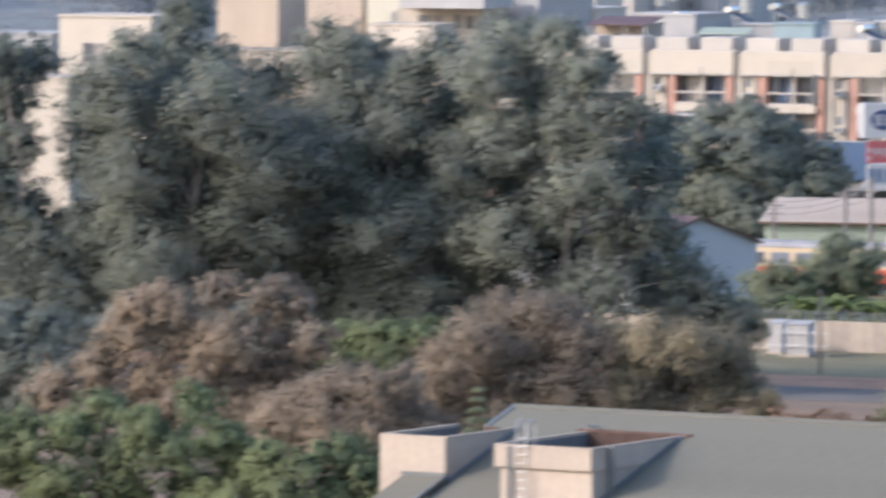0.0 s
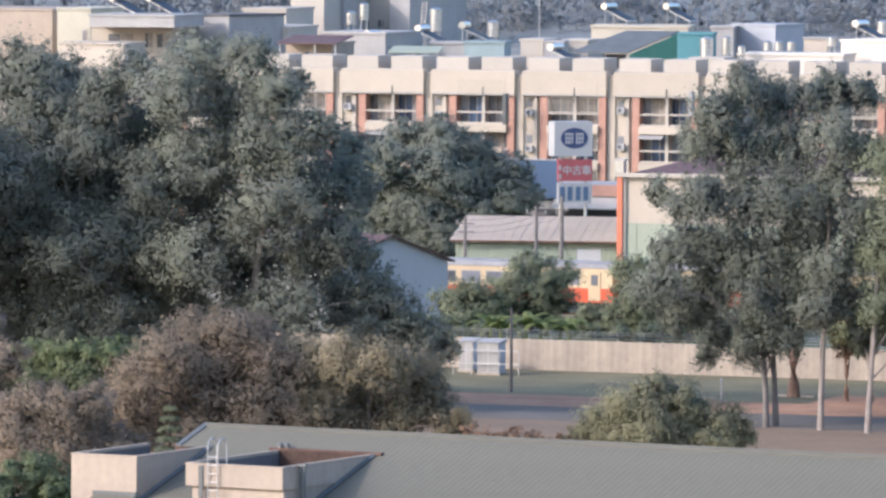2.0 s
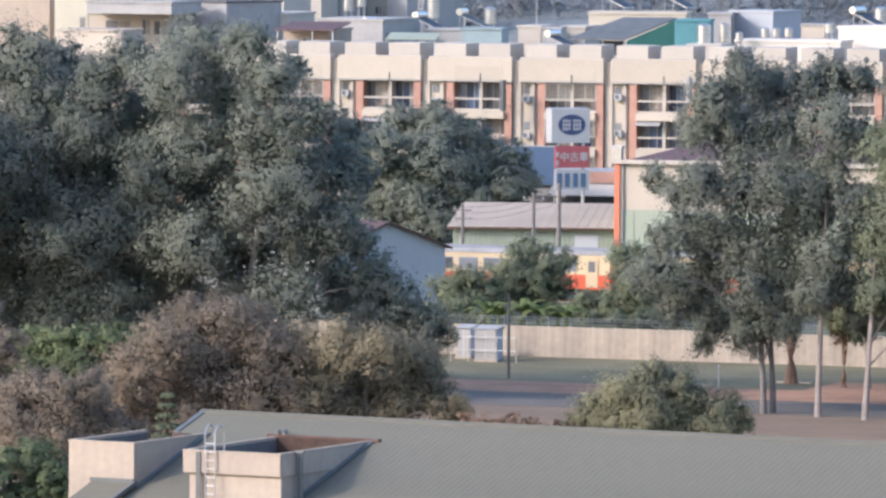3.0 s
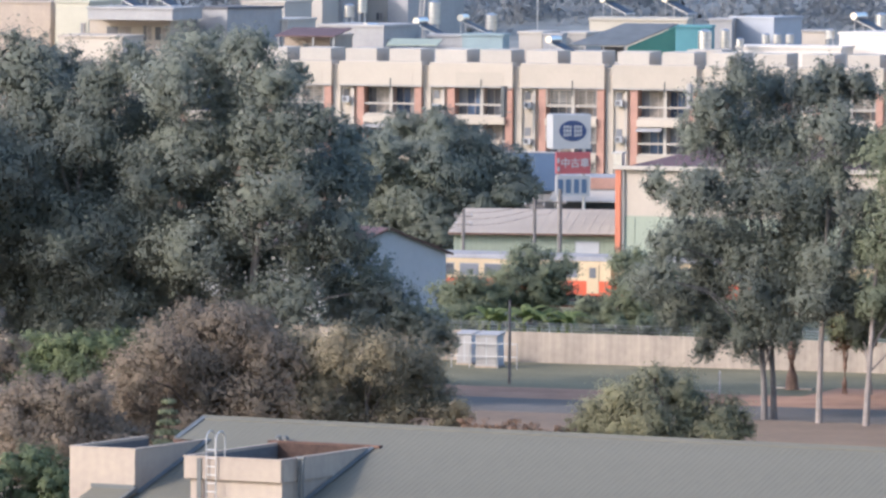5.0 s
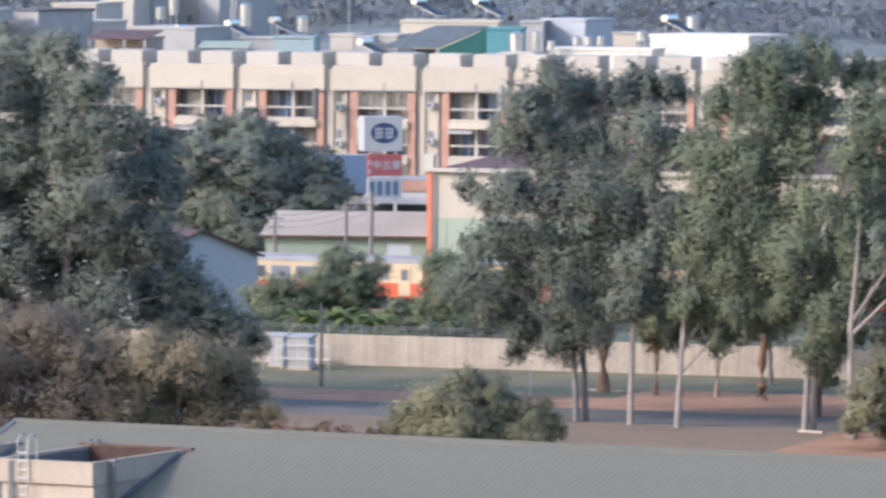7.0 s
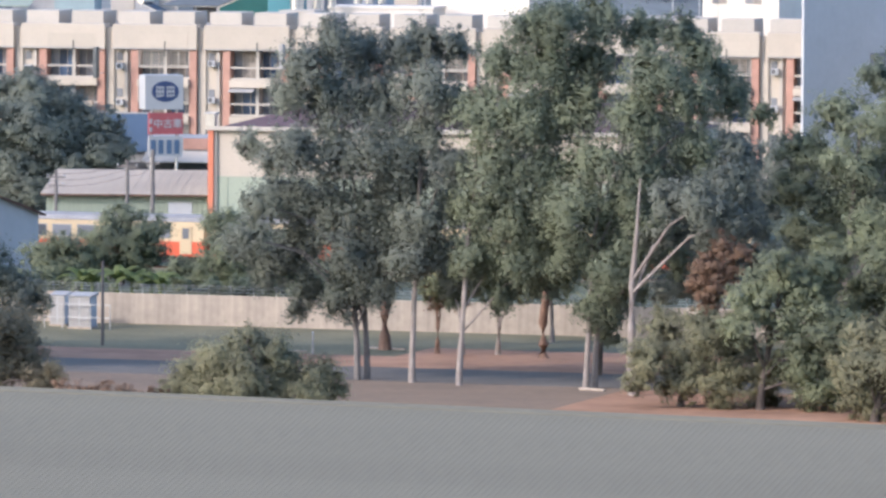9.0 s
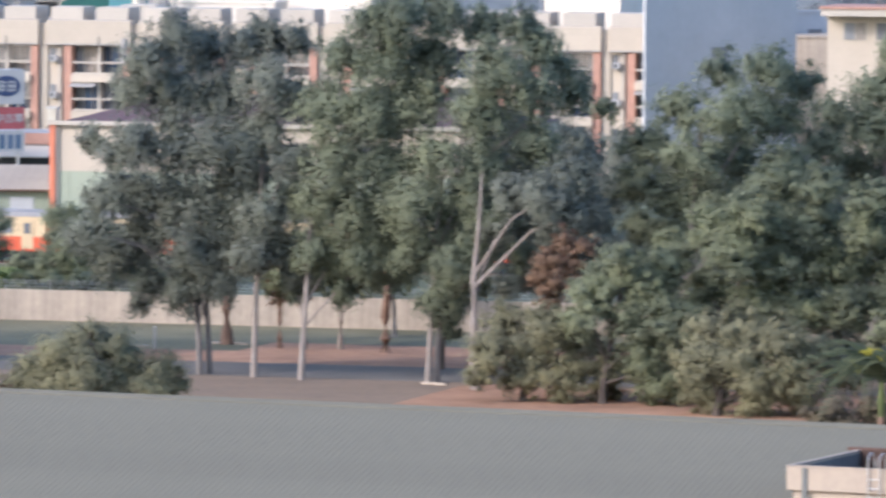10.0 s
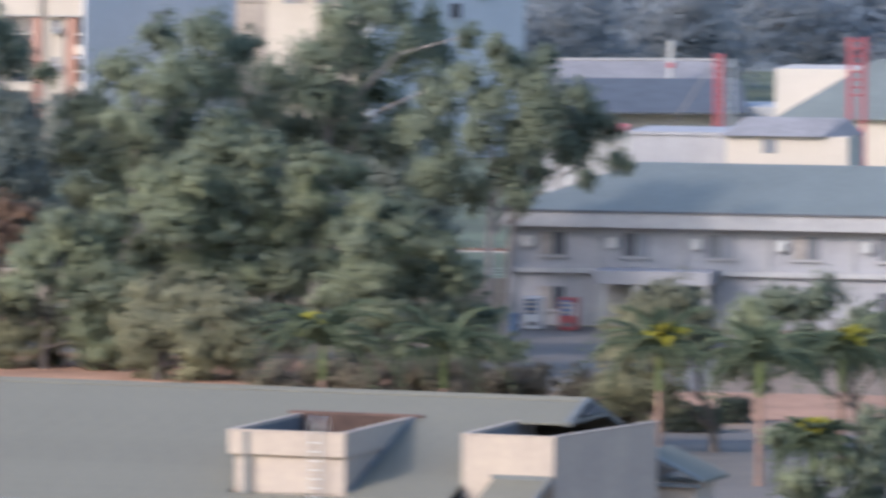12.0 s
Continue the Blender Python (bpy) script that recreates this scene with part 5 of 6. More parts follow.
for i in range(20):
    z_ = gz - 0.6 - 0.55 * i
    part("brace", Build().tube([(-0.3, 0, z_), (0.3, 0, z_ - 0.5)], 0.035, 5), M_GALV, lt)
    part("brace", Build().tube([(0.3, 0, z_), (-0.3, 0, z_ - 0.5)], 0.035, 5), M_GALV, lt)
part("stay", Build().tube([(-0.6, 0, gz - 1), (-3.6, 0, gz - 5.5)], 0.06, 6), M_WOODPOLE, cr)
gx, gy, gz = (107.71, 500, 14.52)
cr2 = thing("red_mast", gx, gy, 0, 0, "red lattice mast behind a white hall", "mast")
for dx in (-0.5, 0.5):
    part("leg", Build().box(dx - 0.16, dx + 0.16, -0.16, 0.16, 0, gz), M_SIGNRED, cr2)
for i in range(8):
    part("brace", Build().box(-0.34, 0.34, -0.08, 0.08, gz - 0.3 - 0.55 * i, gz - 0.2 - 0.55 * i), M_SIGNRED, cr2)
for u_at in ((80.95, 466, 9.85), (84.33, 466, 9.85)):
    ub = thing("red_awning", u_at[0], u_at[1], u_at[2] - 0.2, -20, "small red awning on a white shed", "awning", "red awnings")
    part("sheet", Build().profile([(-0.4, 0.0), (0.6, 0.35), (0.6, 0.3), (-0.4, -0.1)], -0.8, 0.8), M_SIGNRED, ub)
    for px in (-0.75, 0.7):
        part("post", Build().box(px, px + 0.06, 0.55, 0.6, 0.2 - u_at[2], 0.28), M_GALV, ub)


def hedge_block(x, y, w, d, h, seed):
    """A box-clipped hedge: leafy on every side, with a ragged skin and short stems."""
    ob = thing("clipped_hedge", x, y, 0, -18, "low box-clipped dark green hedge beside the yard", "hedge", "clipped hedges")
    c = [(a, b, z, 0.27) for a in np.arange(0.2, w, 0.42) for b in np.arange(0.2, d, 0.45) for z in np.arange(0.3, h - 0.1, 0.38)]
    part("leaves", leaf_mesh("leaves", c, np.random.default_rng(seed), 0.16, 700, L_HEDGEDARK, clump=0.4, inner=0.3), None, ob)
    for a in np.arange(0.3, w, 0.6):
        part("stem", Build().tube([(a, d / 2, 0), (a, d / 2, h * 0.6)], [0.035, 0.02], 6), M_BARKDARK, ob)
    return ob


hedge_block(66.1, 352.5, 3.1, 1.2, 1.5, 301)
hedge_block(69.9, 357.5, 1.5, 1.2, 1.5, 302)
sheet("paving", [(56, 296), (80, 288), (84, 346), (62, 356)], 0.02, M_ROAD, "worn grey paving beside the hall")
sheet("dirt_bed", [(65, 361), (84, 356), (85, 372), (67, 378)], 0.03, M_DIRT, "bare orange dirt behind the clipped hedges")

# ---- trees ----
T = "tall dense eucalyptus tree with dark grey-green leaves"
tree("eucalyptus_tree", -11.71, 424, [(-11.45, 20.87, 1.39), (-14.43, 20.68, 1.65), (-12.76, 18.38, 1.98), (-10.12, 19.05, 1.39), (-16.07, 19.02, 1.82), (-8.96, 19.39, 0.83), (-7.46, 16.59, 1.32), (-10.1, 16.24, 1.98), (-5.8, 15.44, 1.06), (-11.75, 15.07, 2.15), (-14.73, 15.05, 2.15), (-6.78, 13.45, 1.98), (-5.12, 12.79, 1.06), (-6.1, 10.47, 1.72), (-10.09, 12.43, 2.32), (-13.39, 11.75, 2.32), (-5.1, 9.15, 0.99), (-8.08, 9.13, 1.98), (-11.73, 8.77, 2.32), (-4.09, 6.83, 1.65), (-6.41, 6.48, 1.65), (-9.06, 6.13, 1.82), (-2.1, 5.18, 1.39), (-4.41, 4.5, 1.32), (-0.43, 4.19, 1.06), (-12.04, 5.78, 1.82), (-15.04, 9.08, 1.98), (-1.42, 2.53, 1.32)], L_EUC, M_BARKPALE, T, 0.36, depth=4.5, seed=11, limbs=9, per=470, inner=0.6, thick=1.65)
tree("eucalyptus_tree", -21.97, 427, [(-25.19, 20.04, 1.67), (-22.85, 19.22, 1.6), (-20.35, 18.23, 1.5), (-18.36, 19.75, 1.4), (-24.18, 17.21, 2.33), (-21.17, 15.9, 2.17), (-17.84, 16.58, 2), (-25.84, 14.53, 2.33), (-22.83, 13.22, 2.5), (-19.5, 13.24, 2.33), (-16.83, 13.59, 1.83), (-25.16, 10.53, 2.5), (-21.82, 9.88, 2.5), (-18.49, 10.24, 2.33), (-24.15, 7.2, 2.5), (-20.48, 7.22, 2.5), (-16.81, 7.24, 2.17), (-25.48, 4.85, 2), (-22.14, 4.87, 2), (-18.47, 4.89, 2), (-15.13, 5.25, 2)], L_EUC, M_BARKPALE, T, 0.34, depth=4.5, seed=12, limbs=8, per=470)
tree("eucalyptus_tree", -32.71, 422, [(-33.65, 22, 1.38), (-34.3, 19.68, 1.71), (-31.99, 19.37, 1.48), (-36.29, 19.83, 1.32), (-37.61, 17.67, 1.98), (-39.26, 16.34, 1.65), (-34.95, 16.7, 2.3), (-31.31, 17.06, 2.14), (-28.67, 18.07, 1.65), (-38.92, 13.7, 1.81), (-36.26, 13.39, 2.3), (-32.62, 13.75, 2.47), (-28.99, 14.44, 2.3), (-36.91, 10.07, 2.47), (-33.27, 10.1, 2.47), (-29.3, 10.8, 2.47), (-38.57, 8.07, 1.98), (-35.24, 7.11, 2.3), (-30.94, 7.48, 2.3), (-39.9, 9.72, 1.48), (-26.34, 13.8, 1.98), (-25.66, 10.5, 1.98), (-26.63, 7.52, 1.98)], L_EUC, M_BARKPALE, "tall eucalyptus tree with olive-green leaves", 0.34, depth=4, seed=13, limbs=8, per=430)
tree("eucalyptus_tree", -42.72, 420, [(-42.38, 19.35, 1.38), (-44.03, 19.66, 1.64), (-43.69, 17.04, 1.64), (-45.68, 17.02, 1.97), (-43.19, 14.74, 1.38), (-45.33, 13.07, 1.97), (-42.68, 10.46, 1.8), (-44.66, 8.79, 2.29), (-41.35, 8.16, 1.64), (-42.34, 5.84, 1.97), (-44.98, 5.16, 1.97), (-40.35, 5.53, 1.64), (-39.03, 5.87, 1.31)], L_EUC, M_BARKPALE, T, 0.3, depth=3, seed=14)
tree("leafy_tree", -37.94, 398, [(-41.06, 5.64, 1.3), (-39.17, 5.03, 1.3), (-40.74, 3.45, 1.4), (-38.54, 3.16, 1.3), (-41.36, 1.25, 1.3), (-39.48, 1.43, 1.24), (-36.98, 4.74, 1.06), (-42.62, 4.69, 1.55), (-42.93, 1.86, 1.55), (-37.28, 1.92, 1.12)], L_EUC, M_BARKDARK, "dull grey-green tree below the eucalyptus", 0.2, 0.3, 480, 1.6, 15)
BR = "rounded tree with brown seed heads over olive leaves"
tree("flowering_tree", -12.49, 380, [(-13.16, 7.54, 1.19), (-11.38, 7.46, 1.25), (-9.75, 7.02, 1.19), (-14.94, 6.25, 1.33), (-13.16, 5.51, 1.54), (-10.78, 5.53, 1.54), (-9, 5.54, 1.19), (-16.27, 4.9, 1.25), (-14.34, 3.72, 1.48), (-11.66, 3.44, 1.63), (-9.28, 3.45, 1.48), (-17.31, 3.4, 1.25), (-15.82, 2.22, 1.33), (-13.14, 1.64, 1.33), (-10.17, 1.81, 1.33)], L_BROWN, M_BARKDARK, BR, 0.22, 0.25, 640, 2.2, 21, clump=0.4)
tree("flowering_tree", -4.2, 382, [(-7.55, 6.16, 1.13), (-5.46, 6.02, 1.34), (-3.37, 6.03, 1.25), (-1.57, 5.15, 1.19), (-6.65, 4.22, 1.43), (-4.26, 3.93, 1.49), (-2.16, 3.64, 1.25), (-0.37, 3.21, 1.13), (-7.84, 3.01, 1.34), (-5.44, 2.28, 1.25), (-2.75, 2.14, 1.19), (0.53, 2.61, 0.89)], L_BROWNOLIVE, M_BARKDARK, BR, 0.22, 0.25, 640, 2.0, 22, clump=0.4)
tree("flowering_tree", -20.25, 372, [(-21.02, 4.42, 1.04), (-22.33, 3.83, 1.16), (-19.56, 4.28, 0.99), (-17.96, 4.58, 0.87), (-20.58, 2.96, 1.22), (-18.54, 3.12, 1.16), (-22.18, 2.22, 1.31), (-19.56, 1.8, 1.31), (-17.52, 1.96, 1.22), (-16.06, 1.68, 1.1), (-23.4, 3.0, 1.2), (-24.6, 2.3, 1.2), (-21.4, 1.0, 1.2), (-23.2, 1.1, 1.2)], L_BROWN, M_BARKDARK, BR, 0.2, 0.25, 640, 1.8, 23, clump=0.4)
tree("flowering_tree", -28.29, 384, [(-32.82, 7.53, 1.08), (-31.16, 7.7, 1.2), (-28.3, 8.18, 1.2), (-25.73, 8.05, 1.14), (-24.22, 7.61, 0.9), (-33.42, 5.87, 1.35), (-30.55, 5.9, 1.56), (-27.83, 6.07, 1.56), (-25.42, 6.09, 1.35), (-35.07, 4.19, 1.26), (-32.05, 3.77, 1.5), (-29.03, 3.8, 1.56), (-26.32, 3.97, 1.44), (-37.18, 2.96, 1.26), (-34.16, 2.09, 1.35), (-24.51, 4.59, 1.2), (-23.31, 5.81, 1.05), (-31.13, 1.82, 1.35), (-27.51, 1.85, 1.35), (-25.4, 1.87, 1.26), (-23.74, 2.34, 1.26), (-22.09, 2.81, 1.14), (-23.28, 0.53, 1.26), (-20.88, 1.16, 1.08), (-25.09, 0.06, 1.2)], L_BROWN, M_BARKDARK, BR, 0.22, 0.27, 600, 2.0, 24)
GR = "leafy bright green tree in low sun"
tree("green_tree", -30.12, 330, [(-29.87, 6.16, 0.93), (-27.79, 5.66, 1.08), (-25.46, 6.46, 1.03), (-31.43, 4.98, 1.18), (-29.09, 4.22, 1.29), (-26.49, 4.5, 1.29), (-24.16, 5.05, 1.08), (-33.25, 5.09, 1.08), (-34.02, 3.39, 1.42), (-31.68, 2.89, 1.42), (-28.82, 2.4, 1.42), (-25.96, 2.69, 1.29), (-23.37, 3.24, 1.08), (-35.33, 5.2, 1.29)], L_GREEN, M_BARKDARK, GR, 0.2, 0.30, 520, 1.8, 31, flat=0.3)
tree("green_tree", -19.55, 328, [(-20.4, 3.96, 0.92), (-18.85, 4.49, 0.97), (-17.56, 3.73, 0.92), (-21.42, 2.91, 1.02), (-19.36, 2.68, 1.13), (-17.55, 2.18, 1.07), (-22.19, 1.87, 1.02), (-20.9, 1.37, 1.15), (-23.4, 3.6, 1.1), (-22.3, 4.3, 1.0), (-24.3, 2.3, 1.2), (-16.9, 3.2, 1.0), (-16.4, 1.8, 1.0), (-18.2, 1.0, 1.2)], L_GREEN, M_BARKDARK, GR, 0.18, 0.30, 560, 1.4, 32, flat=0.3)
tree("green_tree", -20.12, 398, [(-19.7, 5.16, 0.93), (-21.25, 4.68, 1.06), (-22.81, 4.83, 0.99), (-24.05, 3.88, 1.18), (-22.18, 3.43, 1.18), (-20, 3.6, 1.12), (-18.76, 3.92, 0.93), (-17.5, 4.9, 0.95), (-18.3, 5.3, 0.8), (-17.3, 3.6, 0.9)], L_GREEN, M_BARKDARK, "leafy green tree among the brown-topped ones", 0.18, 0.3, 560, 1.5, 33)
tree("spreading_tree", -0.66, 600, [(-3.29, 9.44, 1.69), (-0.48, 9.55, 1.78), (-5.62, 7.88, 1.78), (2.1, 8.25, 1.69), (4.46, 6.53, 1.97), (-0.7, 7.2, 2.34), (-3.97, 5.31, 2.25), (1.65, 5.34, 2.34), (5.64, 4.66, 1.5), (6.57, 4.9, 1.22), (6.24, 6.07, 1.03), (-6.79, 6.23, 1.64), (-2.08, 3.44, 2.11), (2.6, 3.24, 1.97), (4.95, 3.02, 1.4), (-5.84, 3.89, 1.87), (-4.42, 2.02, 1.64), (-0.67, 1.58, 1.64), (2.15, 1.36, 1.31), (-7.74, 8.57, 1.17)], L_EUC, M_BARKDARK, "broad dome-shaped dark green tree", 0.4, 0.42, 420, 3.5, 41, flat=0.35)
tree("round_bush", 11.71, 386, [(11.09, 3.79, 1.02), (9.59, 3.27, 1.08), (12.76, 3.44, 1.14), (8.24, 2.35, 0.96), (10.5, 2.37, 1.26), (13.22, 2.38, 1.26), (15.18, 2.39, 1.02), (7.34, 1.59, 0.72), (9.3, 1.3, 1.14), (12.02, 1.16, 1.26), (14.44, 1.18, 1.08), (15.94, 1.64, 0.66), (11.39, 4.64, 0.36)], L_OLIVE, M_BARKDARK, "rounded olive-green bush tree with yellowish tips", 0.2, 0.25, 720, 1.6, 42, clump=0.4)
for k, (nm, lb) in enumerate((("a", [(5.9, 4.34, 1.25), (7.67, 3.76, 1.17), (4.54, 3.16, 1.33), (6.7, 2.78, 1.4), (7.87, 2, 0.86), (3.77, 1.98, 1.09), (6.12, 1.4, 1.25)]), ("b", [(1.81, 2.67, 1.24), (0.25, 2.15, 1.09), (2.98, 2.09, 1.01), (1.04, 1.11, 1.09)])
                              , ("c", [(12.42, 3.21, 1.07), (12.68, 4.74, 1.22), (14.03, 3.6, 1.53), (10.67, 1.24, 1.07), (12.51, 1.67, 1.45), (14.81, 1.11, 1.53), (9.45, 1.46, 0.99), (15.75, 3.04, 1.38), (16.73, 1.12, 1.38), (17.86, 2.66, 1.53)]))):
    tree("shrub", lb[0][0], 500 - 4 * k, lb, (L_DARK, L_DARK, L_DARK)[k], M_BARKDARK, "dense dark green shrub beside the railway", 0.16, 0.3, 460, 1.5, 51 + k, category="shrub")
low = [(-0.87, 1.77, 0.82), (0.63, 1.6, 0.6), (2.5, 1.42, 0.52), (8.1, 1.64, 0.52), (9.6, 1.39, 0.52), (11.46, 1.4, 0.6), (13.33, 1.3, 0.67), (15.2, 1.12, 0.67), (17.07, 1.14, 0.67), (-2.36, 1.39, 1.12), (6.61, 1.37, 0.3), (4.93, 1.29, 0.3), (18.94, 1.33, 1.12), (20.8, 1.53, 1.12)]
hb = thing("hedge", low[0][0], 478, 0, 0, "low ragged green hedge behind the boundary wall", "hedge", kind="stuff")
part("leaves", leaf_mesh("leaves", [(x - low[0][0], 0, z, r) for x, z, r in low], np.random.default_rng(61), 0.3, 700, L_DARK), L_DARK, hb)


def banana(x, y, h, seed):
    """A banana plant: soft stem and broad arching blades."""
    ob = thing("banana_plant", x, y, 0, 0, "banana plant with broad torn pale green leaves", "banana plant", "banana plants")
    part("stem", Build().tube([(0, 0, 0), (0, 0, h * 0.6)], [0.16, 0.09], 8), L_BANANA, ob)
    rng = np.random.default_rng(seed)
    for i in range(8):
        b = Build()
        L = h * 0.62
        for s in np.linspace(0, 1, 9):
            w = 0.30 * math.sin(math.pi * min(1, 0.12 + 0.88 * s)) + 0.03
            b.v += [(L * s * (1 - 0.2 * s), -w, L * (0.75 * s - 0.8 * s * s) - 0.3 * w), (L * s * (1 - 0.2 * s), 0, L * (0.75 * s - 0.8 * s * s)), (L * s * (1 - 0.2 * s), w, L * (0.75 * s - 0.8 * s * s) - 0.3 * w)]
        for j in range(8):
            b.f += [(3 * j, 3 * j + 1, 3 * j + 4, 3 * j + 3), (3 * j + 1, 3 * j + 2, 3 * j + 5, 3 * j + 4)]
        lf = part("leaf", b, L_BANANA, ob)
        lf.matrix_basis = pose(0, 0, h * 0.58, 0, rng.uniform(-30, 5), i * 47 + rng.uniform(-10, 10))
    return ob


for i, (u_at, hh) in enumerate((((2.92, 471.93), 3.6), ((5.24, 472.14), 3.8), ((6.17, 472.22), 3.5), ((8.01, 471.84), 3.3), ((7.46, 472.34), 3.0), ((3.58, 471.99), 3.2))):
    banana(u_at[0], u_at[1], hh, 70 + i)

dry = [(1.97, 2.82, 0.46), (2.69, 2.88, 0.43), (3.56, 2.83, 0.43), (4.43, 2.78, 0.43), (5.3, 2.72, 0.4), (6.02, 2.67, 0.38), (1.1, 2.93, 0.46), (6.74, 2.56, 0.35)]
tree("dry_shrub", dry[1][0], 370, [(x, z, r) for x, z, r in dry], L_RUSTY, M_BARKDARK, "low dry brown scrub along the road", 0.08, 0.2, 700, 0.6, 115, category="shrub", limbs=4)

# trees beyond the road
EU = "tall slender eucalyptus with a pale trunk and hanging leaves"
tree("eucalyptus_tree", 18.71, 415, [(16.8, 19.75, 1.17), (15.19, 18.38, 1.23), (18.75, 18.88, 1.49), (21.02, 19.22, 1.17), (14.22, 16.43, 1.1), (16.65, 16.44, 1.55), (19.41, 16.13, 1.68), (14.56, 13.68, 1.23), (17.16, 13.36, 1.68), (19.92, 13.21, 1.68), (14.25, 10.6, 1.36), (16.69, 10.12, 1.68), (19.45, 9.96, 1.81), (15.24, 7.84, 1.46), (18.16, 7.36, 1.68), (20.43, 7.36, 1.23), (15.73, 5.4, 0.97), (13.43, 12.86, 0.78), (12.13, 13.67, 0.78), (11.99, 8.32, 1.17), (12.63, 10.27, 0.97), (17.52, 5.08, 1.1), (19.47, 5.41, 0.97), (13.29, 6.7, 1.17), (14.93, 3.94, 0.58)], L_EUC, M_WOODPOLE, EU, 0.17, 0.32, 400, 3, 81, droop=0.5, stems=(-0.5, 0.45), inner=1.4, thick=2.3)
tree("eucalyptus_tree", 21.43, 413, [(22.21, 19.61, 1.16), (23.83, 19.39, 0.97), (21.9, 17.18, 1.35), (23.52, 16.22, 1.29), (21.92, 14.28, 1.35), (21.28, 11.69, 1.42), (23.54, 12.67, 1.16), (21.94, 9.43, 1.48), (23.88, 10.08, 1.29), (21.31, 7.16, 1.16), (22.92, 7.49, 1.03), (23.58, 6.19, 0.9)], L_EUC, M_BARKPALE, EU, 0.17, 0.32, 380, 2.5, 82, droop=0.5, inner=1.4, thick=2.3)
tree("eucalyptus_tree", 24.01, 411, [(28.21, 20.56, 1.35), (29.5, 20.98, 1.22), (26.29, 18.72, 1.22), (28.71, 18.41, 1.6), (25.02, 15.82, 1.41), (27.44, 15.51, 1.67), (29.21, 15.36, 1.44), (26, 12.77, 1.67), (28.59, 12.46, 1.67), (25.05, 10.19, 1.41), (26.99, 9.55, 1.54), (28.93, 9.23, 1.54), (25.72, 7.29, 1.28), (27.65, 6.97, 1.28), (29.27, 6.66, 1.15), (24.43, 7.29, 0.96), (26.37, 5.2, 0.9), (23.79, 5.19, 0.71)], L_EUCLIGHT, M_BARKPALE, EU, 0.17, 0.32, 390, 2.5, 83, droop=0.5, inner=1.4, thick=2.3)
tree("eucalyptus_tree", 31.39, 409, [(31.76, 21.21, 1.34), (34.49, 20.42, 1.21), (36.58, 20.43, 1.02), (31.29, 18.65, 1.47), (34.51, 18.18, 1.47), (37.39, 19.15, 1.21), (30.67, 16.24, 1.47), (33.88, 15.61, 1.4), (36.77, 16.75, 1.34), (39.51, 16.6, 1.08), (40.8, 15.64, 0.64), (31.33, 12.88, 1.47), (34.23, 12.57, 1.34), (37.11, 13.7, 1.21), (30.07, 10.31, 1.47), (32, 9.68, 1.34), (34.57, 9.36, 1.08), (30.41, 7.74, 1.28), (32.34, 6.79, 1.28), (31.71, 4.86, 1.15), (32.37, 3.57, 0.83), (38.69, 18.04, 0.89), (33.28, 10.96, 1.08), (33.3, 7.75, 1.15), (33.64, 5.5, 0.83), (36.2, 7.44, 0.89)], L_EUCLIGHT, M_BARKPALE, EU, 0.16, 0.32, 400, 3, 84, droop=0.5, stems=(-0.45, 0.4), inner=1.4, thick=2.3)
tree("eucalyptus_tree", 33.43, 404, [(37, 10.92, 1.2), (35.41, 11.23, 1.07), (38.58, 12.19, 1.26), (37.65, 9.01, 0.95), (39.53, 13.46, 1.13), (34.79, 9.01, 0.82), (38.92, 9.97, 1.07)], L_EUC, M_BARKPALE, "eucalyptus with a bare pale trunk and open limbs", 0.27, 0.32, 380, 2.5, 85, droop=0.4, limbs=3, fork=0.45, lean=-1.7)
tree("eucalyptus_tree", 32.6, 419, [(34.9, 15.2, 1.3), (36.7, 14.0, 1.4), (35.2, 12.6, 1.5), (38.1, 12.2, 1.3), (36.4, 10.8, 1.5), (38.9, 10.2, 1.2), (34.5, 10.0, 1.4), (36.9, 8.6, 1.3), (38.9, 8.0, 1.0), (35.0, 7.6, 1.2), (32.9, 9.2, 1.1), (32.8, 7.3, 1.05), (33.0, 5.6, 1.0), (33.2, 4.1, 0.9), (33.0, 2.8, 0.7), (40.2, 13.6, 1.1), (40.6, 11.2, 1.1), (41.6, 9.2, 1.1)], L_EUC, M_BARKDARK, "dense dark eucalyptus with leaves down to the ground", 0.2, 0.32, 420, 2.0, 86, droop=0.5, limbs=3)
for i, (q, hh) in enumerate((((21.12, 438.73), 6.5), ((24.14, 435.52), 4.6), ((25.59, 434.62), 5.2), ((27.75, 434.67), 4.6), ((30.29, 431.96), 6.2), ((31.74, 445.2), 4.2))):
    rng_ = np.random.default_rng(90 + i)
    lb = [(q[0] + rng_.uniform(-1.6, 1.6), hh + rng_.uniform(-1.2, 1.8), rng_.uniform(0.8, 1.3)) for _ in range(6)]
    tree("young_tree", q[0], q[1], lb, L_RUSTY if i in (1,) else L_DARK, (M_BARKBROWN if i in (0, 1, 4) else M_BARKPALE), "young tree with a thin trunk beyond the road", 0.16 + 0.18 * (i in (0, 4)), 0.3, 420, 1.2, 95 + i, limbs=3)
MG = "dense green tree at the edge of the field"
